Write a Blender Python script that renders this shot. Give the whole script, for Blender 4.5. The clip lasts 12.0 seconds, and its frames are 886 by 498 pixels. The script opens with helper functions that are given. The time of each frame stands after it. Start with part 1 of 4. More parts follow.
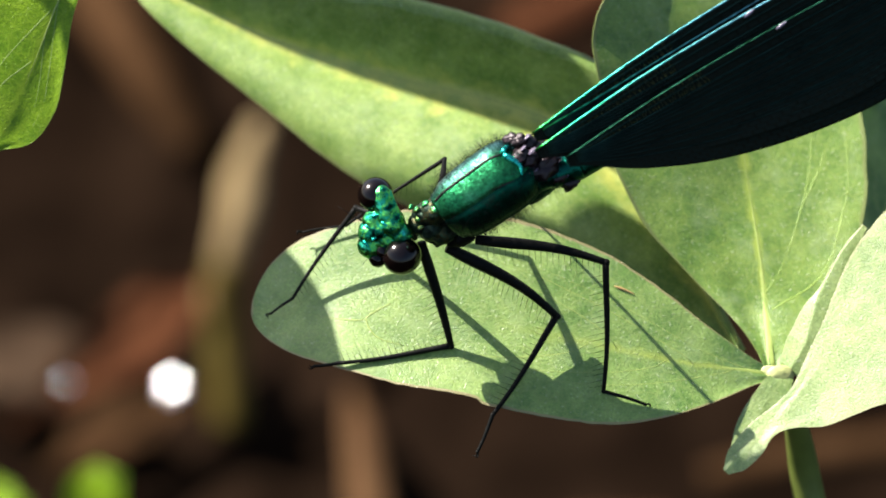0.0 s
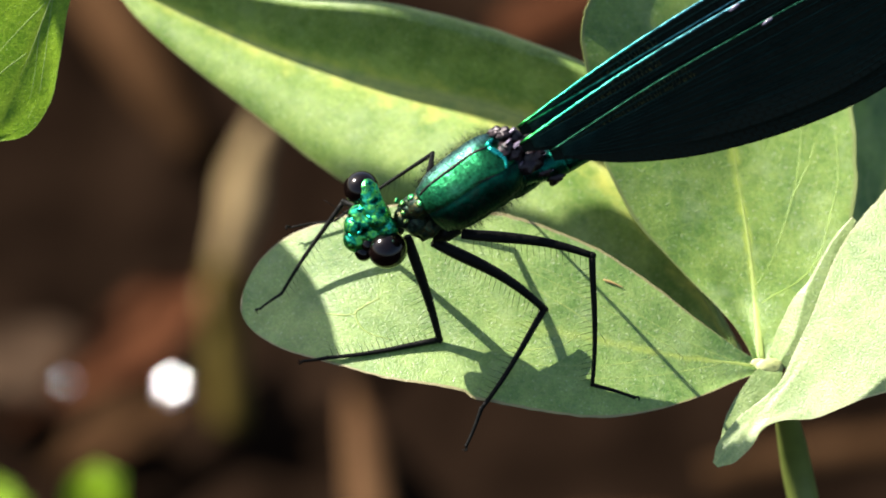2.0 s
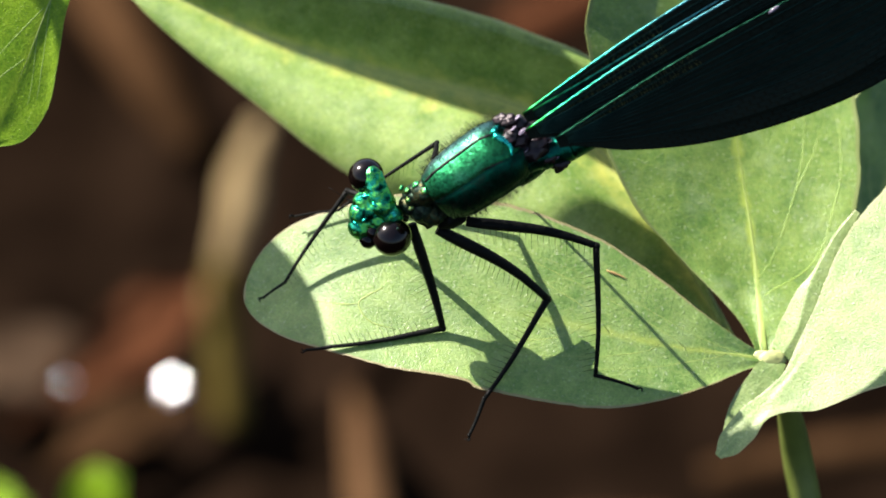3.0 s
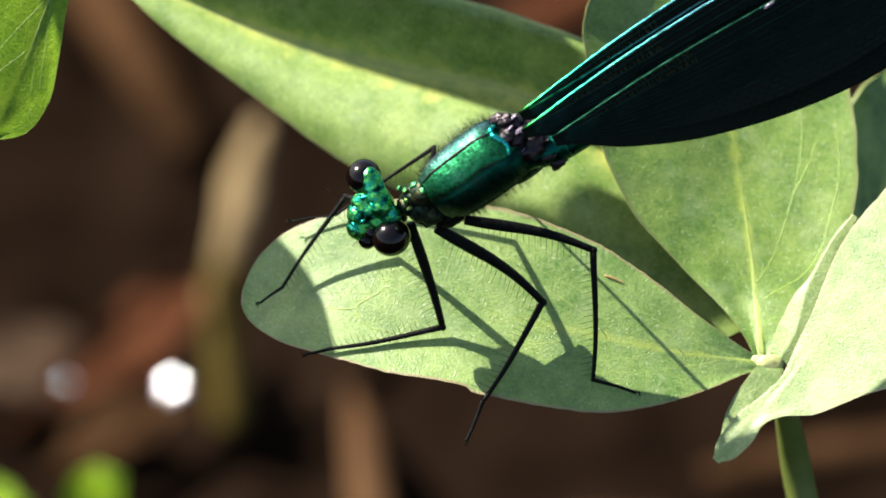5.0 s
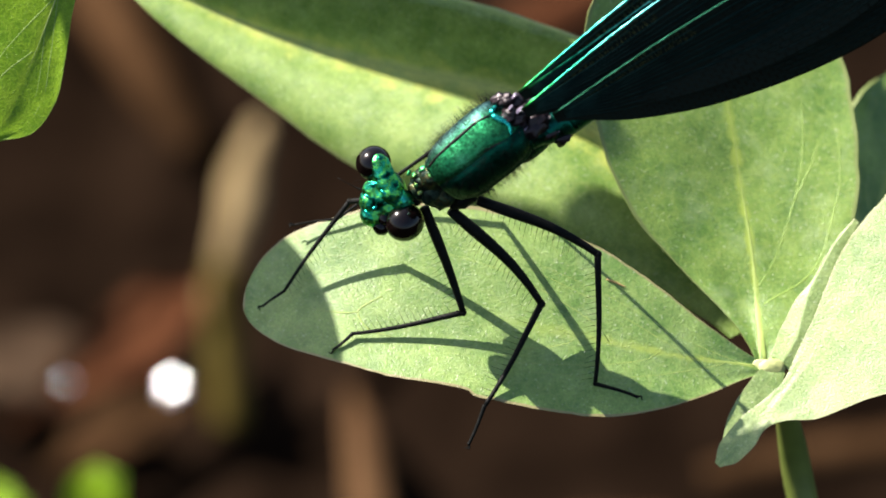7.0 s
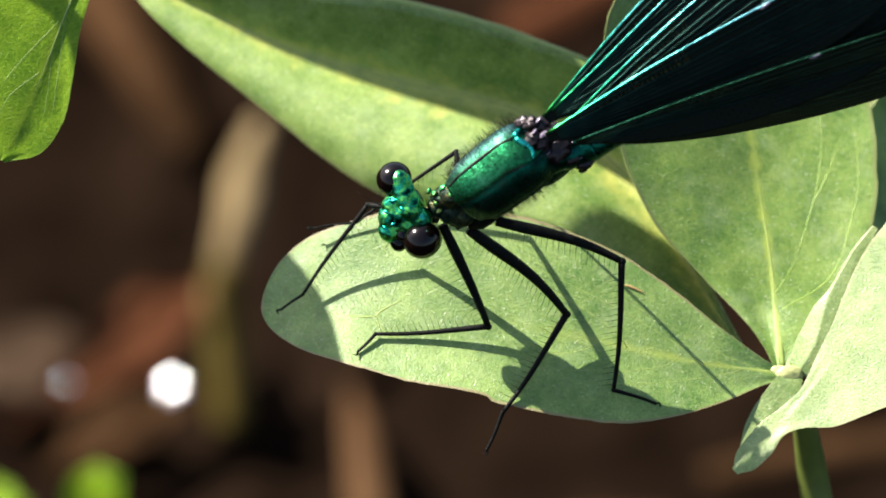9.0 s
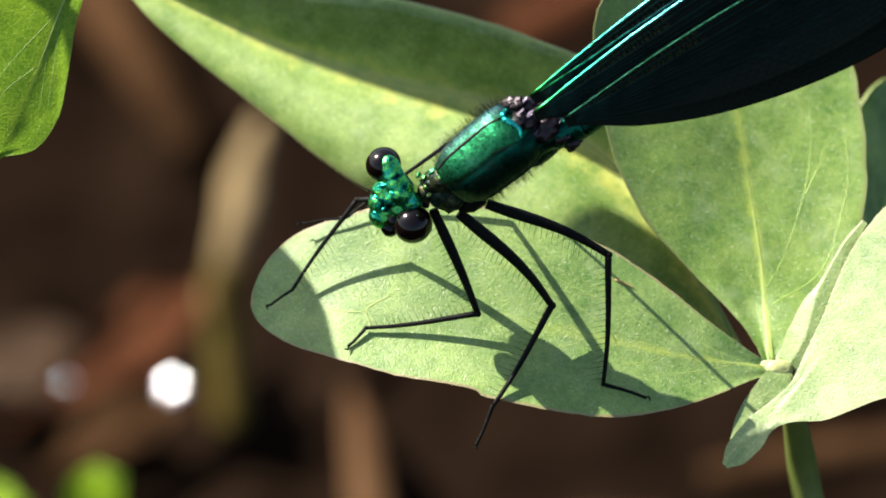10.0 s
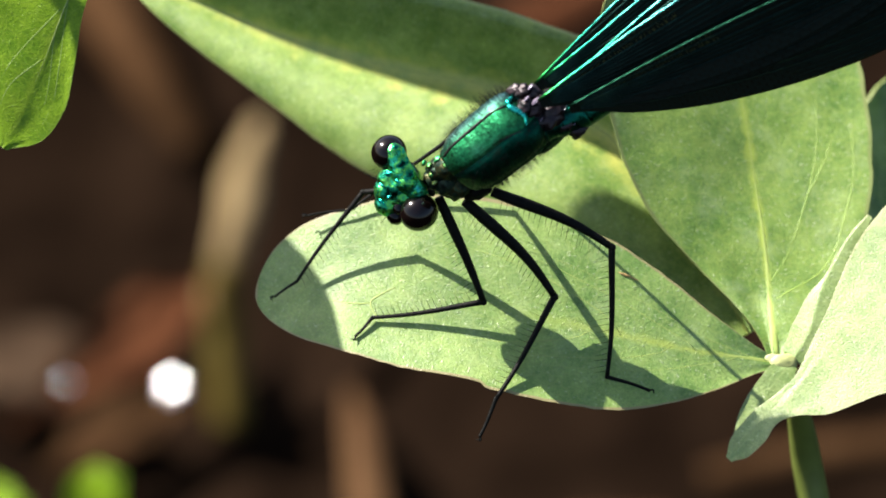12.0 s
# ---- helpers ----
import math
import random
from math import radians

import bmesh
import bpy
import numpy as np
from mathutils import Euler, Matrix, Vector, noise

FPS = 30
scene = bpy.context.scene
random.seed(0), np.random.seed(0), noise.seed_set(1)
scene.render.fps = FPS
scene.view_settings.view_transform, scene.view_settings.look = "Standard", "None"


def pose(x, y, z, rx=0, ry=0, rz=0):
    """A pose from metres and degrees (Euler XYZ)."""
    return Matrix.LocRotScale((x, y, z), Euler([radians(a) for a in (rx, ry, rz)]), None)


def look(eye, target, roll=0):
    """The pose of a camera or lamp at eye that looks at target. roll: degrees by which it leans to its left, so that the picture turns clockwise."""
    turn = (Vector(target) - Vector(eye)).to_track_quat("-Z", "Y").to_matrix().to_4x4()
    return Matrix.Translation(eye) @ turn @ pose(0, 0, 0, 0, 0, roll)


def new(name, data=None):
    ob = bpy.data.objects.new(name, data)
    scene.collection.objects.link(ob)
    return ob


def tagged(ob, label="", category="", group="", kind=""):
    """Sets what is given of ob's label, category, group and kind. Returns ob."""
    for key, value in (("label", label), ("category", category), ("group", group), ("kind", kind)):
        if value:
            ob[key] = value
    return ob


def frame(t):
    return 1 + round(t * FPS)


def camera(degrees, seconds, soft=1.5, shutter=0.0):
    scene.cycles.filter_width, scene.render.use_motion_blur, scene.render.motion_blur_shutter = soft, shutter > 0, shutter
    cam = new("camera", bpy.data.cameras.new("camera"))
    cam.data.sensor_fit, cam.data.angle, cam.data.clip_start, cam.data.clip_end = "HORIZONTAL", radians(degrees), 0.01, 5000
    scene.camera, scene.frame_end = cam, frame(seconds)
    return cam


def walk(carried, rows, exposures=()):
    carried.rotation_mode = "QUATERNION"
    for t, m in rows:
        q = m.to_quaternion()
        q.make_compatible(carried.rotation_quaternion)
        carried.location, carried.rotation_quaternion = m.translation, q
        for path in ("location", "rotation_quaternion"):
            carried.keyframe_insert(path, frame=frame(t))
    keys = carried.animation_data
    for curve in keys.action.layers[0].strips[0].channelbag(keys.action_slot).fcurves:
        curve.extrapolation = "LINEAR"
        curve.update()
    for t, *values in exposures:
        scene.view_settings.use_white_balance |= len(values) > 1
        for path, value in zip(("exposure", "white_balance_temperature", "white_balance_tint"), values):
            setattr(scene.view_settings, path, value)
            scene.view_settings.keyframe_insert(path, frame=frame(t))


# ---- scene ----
# Still camera on a stand, long lens, wide open.
cam = camera(6.98, 12.0, 1.8)
cam.data.dof.use_dof = True
cam.data.dof.focus_distance = 0.4458
cam.data.dof.aperture_fstop = 37.0
cam.data.dof.aperture_blades = 6
EYE = look((0, -0.34472, 0.48925), (0, 0, 0.20))
walk(cam, [(0.0, EYE), (12.0, EYE)])

# ---- light: clear midday sun from the west, blue sky ----
world = bpy.data.worlds.new("sky")
scene.world = world
world.use_nodes = True
_n = world.node_tree.nodes
_sky = _n.new("ShaderNodeTexSky")
_sky.sky_type = "NISHITA"
_sky.sun_disc = False
_sky.dust_density = 2.0
_sky.ozone_density = 0.6
_sky.sun_elevation = radians(45.4)
_sky.sun_rotation = radians(296)
world.node_tree.links.new(_sky.outputs[0], _n["Background"].inputs[0])
_n["Background"].inputs[1].default_value = 0.065
sun = new("sun", bpy.data.lights.new("sun", "SUN"))
sun.data.energy = 5.0
sun.data.angle = radians(0.5)
sun.data.color = (1.0, 0.905, 0.85)
sun.matrix_world = look((-0.631, 0.309, 0.712 + 0.2), (0, 0, 0.2))
scene.view_settings.exposure = 1.85

# ---- frames of reference, in millimetres ----
MM = 0.001
# The sprig's own tilted frame: x across, y up its slope, z out of the leaf.
SLOPE = pose(0, 0, 0.20, 50, 0, 0)


def shift(v):
    return Matrix.Translation(Vector(v) * MM)


# ---- materials ----
def material(name, build):
    m = bpy.data.materials.new(name)
    m.use_nodes = True
    t = m.node_tree
    build(t, t.nodes["Principled BSDF"])
    return m


def node(t, kind, **sets):
    n = t.nodes.new(kind)
    for k, v in sets.items():
        if k in n.inputs:
            n.inputs[k].default_value = v
    return n


def noise_of(t, scale, detail=4.0, rough=0.55, coord="Object"):
    c = t.nodes.new("ShaderNodeTexCoord")
    n = node(t, "ShaderNodeTexNoise", Scale=scale, Detail=detail, Roughness=rough)
    t.links.new(c.outputs[coord], n.inputs["Vector"])
    return n


def ramp(t, source, stops):
    r = t.nodes.new("ShaderNodeValToRGB")
    e = r.color_ramp.elements
    while len(e) < len(stops):
        e.new(0.5)
    for k, (at, col) in enumerate(stops):
        e[k].position = at
        e[k].color = (*col, 1)
    t.links.new(source, r.inputs[0])
    return r


def mixed(t, a, b, fac, mode="MIX"):
    m = t.nodes.new("ShaderNodeMix")
    m.data_type = "RGBA"
    m.blend_type = mode
    for sock, v in ((m.inputs[0], fac), (m.inputs[6], a), (m.inputs[7], b)):
        if isinstance(v, bpy.types.NodeSocket):
            t.links.new(v, sock)
        elif isinstance(v, tuple):
            sock.default_value = (*v, 1)
        else:
            sock.default_value = v
    return m.outputs[2]


def bumped(t, bsdf, height, strength, distance):
    b = node(t, "ShaderNodeBump", Strength=strength, Distance=distance)
    t.links.new(height, b.inputs["Height"])
    t.links.new(b.outputs[0], bsdf.inputs["Normal"])
    return b


def leaf_material(name, dark, light, vein, rim, through_it=0.25, gloss=0.47, shine=0.9, rib_tone=(0.31, 0.40, 0.06), bloom=(0.30, 0.40, 0.175), rib_long=0.36, grains_seen=0.22, rib_wide=1.3):
    """Waxy leaf: mottled blade, fine net of veinlets, browned margin."""
    def build(t, b):
        uv = t.nodes.new("ShaderNodeUVMap")
        sep = t.nodes.new("ShaderNodeSeparateXYZ")
        t.links.new(uv.outputs[0], sep.inputs[0])
        big = noise_of(t, 260, 6, 0.68)
        fine = noise_of(t, 7000, 3, 0.7)
        col = ramp(t, big.outputs[0], [(0.37, dark), (0.63, light)]).outputs[0]
        speck = ramp(t, fine.outputs[0], [(0.32, (0.72, 0.75, 0.68)), (0.50, (1.0, 1.0, 1.0)), (0.68, (1.32, 1.26, 1.34))]).outputs[0]
        col = mixed(t, col, speck, 1.0, "MULTIPLY")
        mid = noise_of(t, 950, 4, 0.6)
        patch = ramp(t, mid.outputs[0], [(0.30, (0.87, 0.89, 0.82)), (0.52, (1.0, 1.0, 1.0)), (0.70, (1.14, 1.09, 1.16))]).outputs[0]
        col = mixed(t, col, patch, 1.0, "MULTIPLY")
        grains = noise_of(t, 5200, 1, 0.4)
        dots = ramp(t, grains.outputs[0], [(0.64, (0, 0, 0)), (0.74, (1, 1, 1))]).outputs[0]
        pale = t.nodes.new("ShaderNodeMath")
        pale.operation = "MULTIPLY"
        pale.inputs[1].default_value = grains_seen
        t.links.new(dots, pale.inputs[0])
        col = mixed(t, col, (0.62, 0.66, 0.48), pale.outputs[0])
        # patchy whitish bloom of the wax
        wax = noise_of(t, 430, 6, 0.7)
        haze = ramp(t, wax.outputs[0], [(0.50, (0, 0, 0)), (0.72, (0.42, 0.42, 0.42))]).outputs[0]
        col = mixed(t, col, bloom, haze)
        # pale zone along the midrib, fading to the tip
        side = t.nodes.new("ShaderNodeMath")
        side.operation = "ABSOLUTE"
        t.links.new(sep.outputs[1], side.inputs[0])
        loose = t.nodes.new("ShaderNodeMath")
        loose.operation = "MULTIPLY_ADD"
        loose.inputs[1].default_value = 0.2
        t.links.new(mid.outputs[0], loose.inputs[0])
        narrow = t.nodes.new("ShaderNodeMath")
        narrow.operation = "MULTIPLY"
        narrow.inputs[1].default_value = 1 / rib_wide
        t.links.new(side.outputs[0], narrow.inputs[0])
        t.links.new(narrow.outputs[0], loose.inputs[2])
        zone = ramp(t, loose.outputs[0], [(0.10, (1, 1, 1)), (0.17, (0, 0, 0))]).outputs[0]
        fade = ramp(t, sep.outputs[0], [(0.0, (1, 1, 1)), (0.45 * rib_long, (0.8, 0.8, 0.8)), (rib_long, (0.03, 0.03, 0.03))]).outputs[0]
        col = mixed(t, col, rib_tone, mixed(t, zone, fade, 1.0, "MULTIPLY"))
        c = t.nodes.new("ShaderNodeTexCoord")
        vor = node(t, "ShaderNodeTexVoronoi", Scale=1100.0)
        vor.feature = "DISTANCE_TO_EDGE"
        warp = noise_of(t, 700, 2)
        off = node(t, "ShaderNodeVectorMath")
        off.operation = "MULTIPLY_ADD"
        off.inputs[1].default_value = (0.0012, 0.0012, 0.0012)
        t.links.new(warp.outputs[1], off.inputs[0])
        t.links.new(c.outputs["Object"], off.inputs[2])
        t.links.new(off.outputs[0], vor.inputs["Vector"])
        net = ramp(t, vor.outputs[0], [(0.0, (1, 1, 1)), (0.10, (0, 0, 0))]).outputs[0]
        soft = t.nodes.new("ShaderNodeMath")
        soft.operation = "MULTIPLY"
        soft.inputs[1].default_value = 0.26
        t.links.new(net, soft.inputs[0])
        col = mixed(t, col, vein, soft.outputs[0])
        far = t.nodes.new("ShaderNodeMath")
        far.operation = "ABSOLUTE"
        t.links.new(sep.outputs[1], far.inputs[0])
        wob = t.nodes.new("ShaderNodeMath")
        wob.operation = "MULTIPLY_ADD"
        wob.inputs[1].default_value = 0.05
        t.links.new(big.outputs[0], wob.inputs[0])
        tip = t.nodes.new("ShaderNodeMath")
        tip.operation = "ADD"
        tip.inputs[1].default_value = 0.02
        t.links.new(sep.outputs[0], tip.inputs[0])
        outer = t.nodes.new("ShaderNodeMath")
        outer.operation = "MAXIMUM"
        t.links.new(far.outputs[0], outer.inputs[0])
        t.links.new(tip.outputs[0], outer.inputs[1])
        t.links.new(outer.outputs[0], wob.inputs[2])
        edge = ramp(t, wob.outputs[0], [(0.992, (0, 0, 0)), (1.008, (1, 1, 1))]).outputs[0]
        col = mixed(t, col, rim, edge)
        t.links.new(col, b.inputs["Base Color"])
        rr = ramp(t, fine.outputs[0], [(0.3, (gloss - 0.1,) * 3), (0.7, (gloss + 0.12,) * 3)])
        t.links.new(rr.outputs[0], b.inputs["Roughness"])
        b.inputs["Specular IOR Level"].default_value = shine
        h = mixed(t, mixed(t, fine.outputs[0], net, 0.06), dots, 0.25)
        bp = bumped(t, b, h, 0.9, 0.00006)
        tr = t.nodes.new("ShaderNodeBsdfTranslucent")
        glow = mixed(t, col, (0.75, 1.0, 0.25), 1.0, "MULTIPLY")
        t.links.new(glow, tr.inputs[0])
        t.links.new(bp.outputs[0], tr.inputs["Normal"])
        ms = t.nodes.new("ShaderNodeMixShader")
        ms.inputs[0].default_value = through_it
        t.links.new(b.outputs[0], ms.inputs[1])
        t.links.new(tr.outputs[0], ms.inputs[2])
        t.links.new(ms.outputs[0], t.nodes["Material Output"].inputs[0])
    return material(name, build)


def metal_material(name, stops, scale, rough=0.3, bump=0.5, grain=3500, metallic=1.0, deep=0.00006):
    """Insect cuticle with a metallic sheen whose colour drifts over the surface."""
    def build(t, b):
        n = noise_of(t, scale, 4, 0.6)
        g = noise_of(t, grain, 3, 0.6)
        col = ramp(t, n.outputs[0], stops).outputs[0]
        dirt = ramp(t, g.outputs[0], [(0.3, (0.75, 0.75, 0.75)), (0.6, (1.12, 1.12, 1.12))]).outputs[0]
        t.links.new(mixed(t, col, dirt, 1.0, "MULTIPLY"), b.inputs["Base Color"])
        b.inputs["Metallic"].default_value = metallic
        rr = ramp(t, g.outputs[0], [(0.3, (rough - 0.08,) * 3), (0.7, (rough + 0.14,) * 3)])
        t.links.new(rr.outputs[0], b.inputs["Roughness"])
        bumped(t, b, g.outputs[0], bump, deep)
    return material(name, build)


def plain_material(name, dark, light, scale, rough=0.5, bump=0.3, deep=0.0001, spec=0.5, metallic=0.0):
    def build(t, b):
        n = noise_of(t, scale, 5, 0.6)
        col = ramp(t, n.outputs[0], [(0.3, dark), (0.7, light)]).outputs[0]
        t.links.new(col, b.inputs["Base Color"])
        b.inputs["Roughness"].default_value = rough
        b.inputs["Specular IOR Level"].default_value = spec
        b.inputs["Metallic"].default_value = metallic
        bumped(t, b, n.outputs[0], bump, deep)
    return material(name, build)


LEAF = leaf_material("pale_waxy_leaf", (0.084, 0.188, 0.022), (0.205, 0.326, 0.068), (0.27, 0.35, 0.09), (0.24, 0.215, 0.085))
LEAF_PALE = leaf_material("whitish_waxy_leaf", (0.125, 0.225, 0.044), (0.27, 0.372, 0.120), (0.30, 0.38, 0.11), (0.29, 0.32, 0.13), rib_tone=(0.25, 0.35, 0.11))
LEAF_BACK = leaf_material("leaf_green", (0.078, 0.170, 0.022), (0.185, 0.295, 0.055), (0.25, 0.33, 0.06), (0.17, 0.22, 0.06), 0.25, 0.45, 0.6, rib_long=0.8, rib_wide=0.75)
# midrib zone brighter and wider here: it also paints the sunlit strip beside it
LEAF_LONG = leaf_material("long_leaf_green", (0.112, 0.215, 0.032), (0.245, 0.36, 0.085), (0.29, 0.37, 0.08), (0.20, 0.25, 0.08), 0.25, 0.45, 0.6, (0.50, 0.53, 0.12), rib_long=1.0, rib_wide=3.0)
LEAF_FRESH = leaf_material("fresh_leaf", (0.105, 0.22, 0.004), (0.19, 0.325, 0.010), (0.27, 0.40, 0.03), (0.18, 0.30, 0.03), 0.35, 0.42, 0.3, (0.25, 0.38, 0.02), (0.16, 0.28, 0.01), 0.8, 0.03)
VEIN = plain_material("leaf_vein", (0.18, 0.26, 0.05), (0.28, 0.35, 0.085), 800, 0.55)
VEIN_SOFT = plain_material("faint_vein", (0.125, 0.215, 0.028), (0.185, 0.275, 0.05), 700, 0.5)
VEIN_DIM = plain_material("dim_vein", (0.15, 0.225, 0.026), (0.225, 0.30, 0.05), 700, 0.55)
FLECK = plain_material("dry_fleck", (0.25, 0.16, 0.05), (0.36, 0.25, 0.09), 900, 0.7)
STEM = plain_material("stem_skin", (0.066, 0.092, 0.014), (0.108, 0.14, 0.024), 400, 0.5)
NODE = plain_material("stem_node", (0.34, 0.39, 0.13), (0.46, 0.48, 0.21), 900, 0.5)


def thorax_build(t, b):
    c = t.nodes.new("ShaderNodeTexCoord")
    sep = t.nodes.new("ShaderNodeSeparateXYZ")
    t.links.new(c.outputs["Object"], sep.inputs[0])
    n = noise_of(t, 420, 4, 0.6)
    g = noise_of(t, 5000, 3, 0.6)
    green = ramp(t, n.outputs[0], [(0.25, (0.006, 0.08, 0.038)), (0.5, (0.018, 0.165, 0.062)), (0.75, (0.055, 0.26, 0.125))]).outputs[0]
    # silver-blue highlight beyond the keel, put into the colour of the far side
    silver_highlight = ramp(t, n.outputs[0], [(0.3, (0.04, 0.17, 0.15)), (0.7, (0.18, 0.30, 0.31))]).outputs[0]
    side = t.nodes.new("ShaderNodeMapRange")
    side.inputs[1].default_value = 0.0002
    side.inputs[2].default_value = -0.0009
    t.links.new(sep.outputs[1], side.inputs[0])
    col = mixed(t, green, silver_highlight, side.outputs[0])
    pits = ramp(t, g.outputs[0], [(0.3, (0.42, 0.42, 0.42)), (0.62, (1.2, 1.2, 1.2))]).outputs[0]
    t.links.new(mixed(t, col, pits, 1.0, "MULTIPLY"), b.inputs["Base Color"])
    b.inputs["Metallic"].default_value = 1.0
    b.inputs["Roughness"].default_value = 0.38
    bumped(t, b, g.outputs[0], 0.7, 0.00005)


CHITIN = material("green_cuticle", thorax_build)
HEAD_CHITIN = metal_material("head_cuticle", [(0.38, (0.002, 0.020, 0.018)), (0.46, (0.010, 0.25, 0.13)), (0.53, (0.12, 0.52, 0.09)), (0.59, (0.02, 0.36, 0.15)), (0.69, (0.04, 0.46, 0.36))], 1000, 0.30, 0.8, 3600, 1.0, 0.00008)
NECK_DARK = metal_material("dark_neck_cuticle", [(0.35, (0.004, 0.006, 0.005)), (0.5, (0.012, 0.03, 0.018)), (0.62, (0.05, 0.045, 0.015)), (0.75, (0.01, 0.08, 0.05))], 1500, 0.45, 0.8, 2200, 0.8, 0.00012)
NECK_CHITIN = metal_material("neck_cuticle", [(0.35, (0.006, 0.04, 0.03)), (0.5, (0.04, 0.30, 0.10)), (0.62, (0.20, 0.22, 0.05)), (0.75, (0.03, 0.42, 0.25))], 1100, 0.4, 0.8, 1800, 1.0, 0.00015)
CYAN_CHITIN = metal_material("cyan_ridge", [(0.3, (0.01, 0.40, 0.28)), (0.7, (0.04, 0.55, 0.45))], 900, 0.25)
BROWN_CHITIN = metal_material("brown_cuticle", [(0.3, (0.003, 0.0016, 0.0024)), (0.7, (0.017, 0.006, 0.009))], 1200, 0.4, 0.6, 3000, 0.3)
PALE_CHITIN = plain_material("pale_hinge", (0.045, 0.033, 0.05), (0.25, 0.22, 0.29), 1700, 0.2)
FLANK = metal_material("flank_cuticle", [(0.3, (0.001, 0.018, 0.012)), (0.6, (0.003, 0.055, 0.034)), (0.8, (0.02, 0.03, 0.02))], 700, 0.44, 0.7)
ABDOMEN = metal_material("abdomen_cuticle", [(0.3, (0.002, 0.035, 0.03)), (0.7, (0.005, 0.09, 0.06))], 500, 0.3)
EYE_MAT = plain_material("dark_eye", (0.0013, 0.0009, 0.0009), (0.0036, 0.0019, 0.0017), 1800, 0.15, 0.05, 0.00002, 0.30)
LEG_MAT = plain_material("black_leg", (0.0014, 0.0017, 0.0014), (0.0048, 0.0053, 0.0043), 1500, 0.55, 0.8, 0.00009, 0.08)
HAIR_MAT = plain_material("black_bristle", (0.002, 0.002, 0.002), (0.006, 0.006, 0.006), 900, 0.9, 0.1, 0.00001, 0.05)
WING_VEIN = metal_material("wing_vein", [(0.3, (0.006, 0.018, 0.016)), (0.7, (0.018, 0.048, 0.040))], 600, 0.35)


def costa_build(t, b):
    c = t.nodes.new("ShaderNodeTexCoord")
    sep = t.nodes.new("ShaderNodeSeparateXYZ")
    t.links.new(c.outputs["Object"], sep.inputs[0])
    far = t.nodes.new("ShaderNodeMapRange")
    far.inputs[2].default_value = 0.020
    t.links.new(sep.outputs[0], far.inputs[0])
    n = noise_of(t, 1900, 3)
    col = ramp(t, far.outputs[0], [(0.0, (0.03, 0.30, 0.04)), (0.18, (0.025, 0.33, 0.19)), (0.6, (0.09, 0.33, 0.36)), (1.0, (0.16, 0.35, 0.46))]).outputs[0]
    dull = ramp(t, n.outputs[0], [(0.36, (0.3, 0.3, 0.3)), (0.62, (1.15, 1.15, 1.15))]).outputs[0]
    t.links.new(mixed(t, col, dull, 1.0, "MULTIPLY"), b.inputs["Base Color"])
    b.inputs["Metallic"].default_value = 1.0
    b.inputs["Roughness"].default_value = 0.29
    bumped(t, b, n.outputs[0], 0.5, 0.00004)


COSTA = material("cyan_costa", costa_build)


COSTA_DIM = metal_material("dim_costa", [(0.36, (0.002, 0.014, 0.007)), (0.64, (0.011, 0.055, 0.034))], 1500, 0.38, 0.6)
GOLD = metal_material("gold_vein", [(0.3, (0.09, 0.10, 0.015)), (0.7, (0.22, 0.20, 0.035))], 900, 0.4, 0.3, 3500, 0.3)


def wing_build(t, b):
    n = noise_of(t, 160, 4)
    uv = t.nodes.new("ShaderNodeUVMap")
    br = node(t, "ShaderNodeTexBrick", Scale=1.0)
    br.inputs["Brick Width"].default_value = 0.022
    br.inputs["Row Height"].default_value = 0.045
    br.inputs["Mortar Size"].default_value = 0.0022
    t.links.new(uv.outputs[0], br.inputs["Vector"])
    col = ramp(t, n.outputs[0], [(0.3, (0.0036, 0.0040, 0.0026)), (0.7, (0.0100, 0.0108, 0.0066))]).outputs[0]
    t.links.new(mixed(t, (0.0085, 0.0125, 0.0095), col, br.outputs["Fac"]), b.inputs["Base Color"])
    b.inputs["Metallic"].default_value = 0.0
    b.inputs["Specular IOR Level"].default_value = 0.018
    b.inputs["Roughness"].default_value = 0.5
    bumped(t, b, br.outputs["Fac"], 0.5, 0.00004)


WING = material("blue_black_wing", wing_build)


# ---- mesh helpers ----
def part(name, bm, mat, parent=None, label="", smooth=True):
    """Links a bmesh, given in millimetres, as one mesh object under a thing or a part."""
    bmesh.ops.scale(bm, vec=(MM, MM, MM), verts=bm.verts)
    me = bpy.data.meshes.new(name)
    bm.to_mesh(me)
    bm.free()
    me.materials.append(mat)
    for f in me.polygons:
        f.use_smooth = smooth
    ob = new(name, me)
    ob.parent = parent
    return tagged(ob, label)


def spline(pts, n):
    """n points of a smooth curve through pts."""
    p = [Vector(q) for q in pts]
    p = [2 * p[0] - p[1]] + p + [2 * p[-1] - p[-2]]
    out = []
    for k in range(n):
        f = k / (n - 1) * (len(p) - 3)
        i = min(int(f), len(p) - 4)
        u = f - i
        a, b, c, d = p[i:i + 4]
        out.append(0.5 * (2 * b + (c - a) * u + (2 * a - 5 * b + 4 * c - d) * u * u + (3 * b - a - 3 * c + d) * u ** 3))
    return out


def table(values, t):
    """Smooth value at t in 0..1 of an even row of values."""
    f = min(max(t, 0), 1) * (len(values) - 1)
    i = min(int(f), len(values) - 2)
    u = f - i
    a, b, c, d = values[max(i - 1, 0)], values[i], values[i + 1], values[min(i + 2, len(values) - 1)]
    return 0.5 * (2 * b + (c - a) * u + (2 * a - 5 * b + 4 * c - d) * u * u + (3 * b - a - 3 * c + d) * u ** 3)


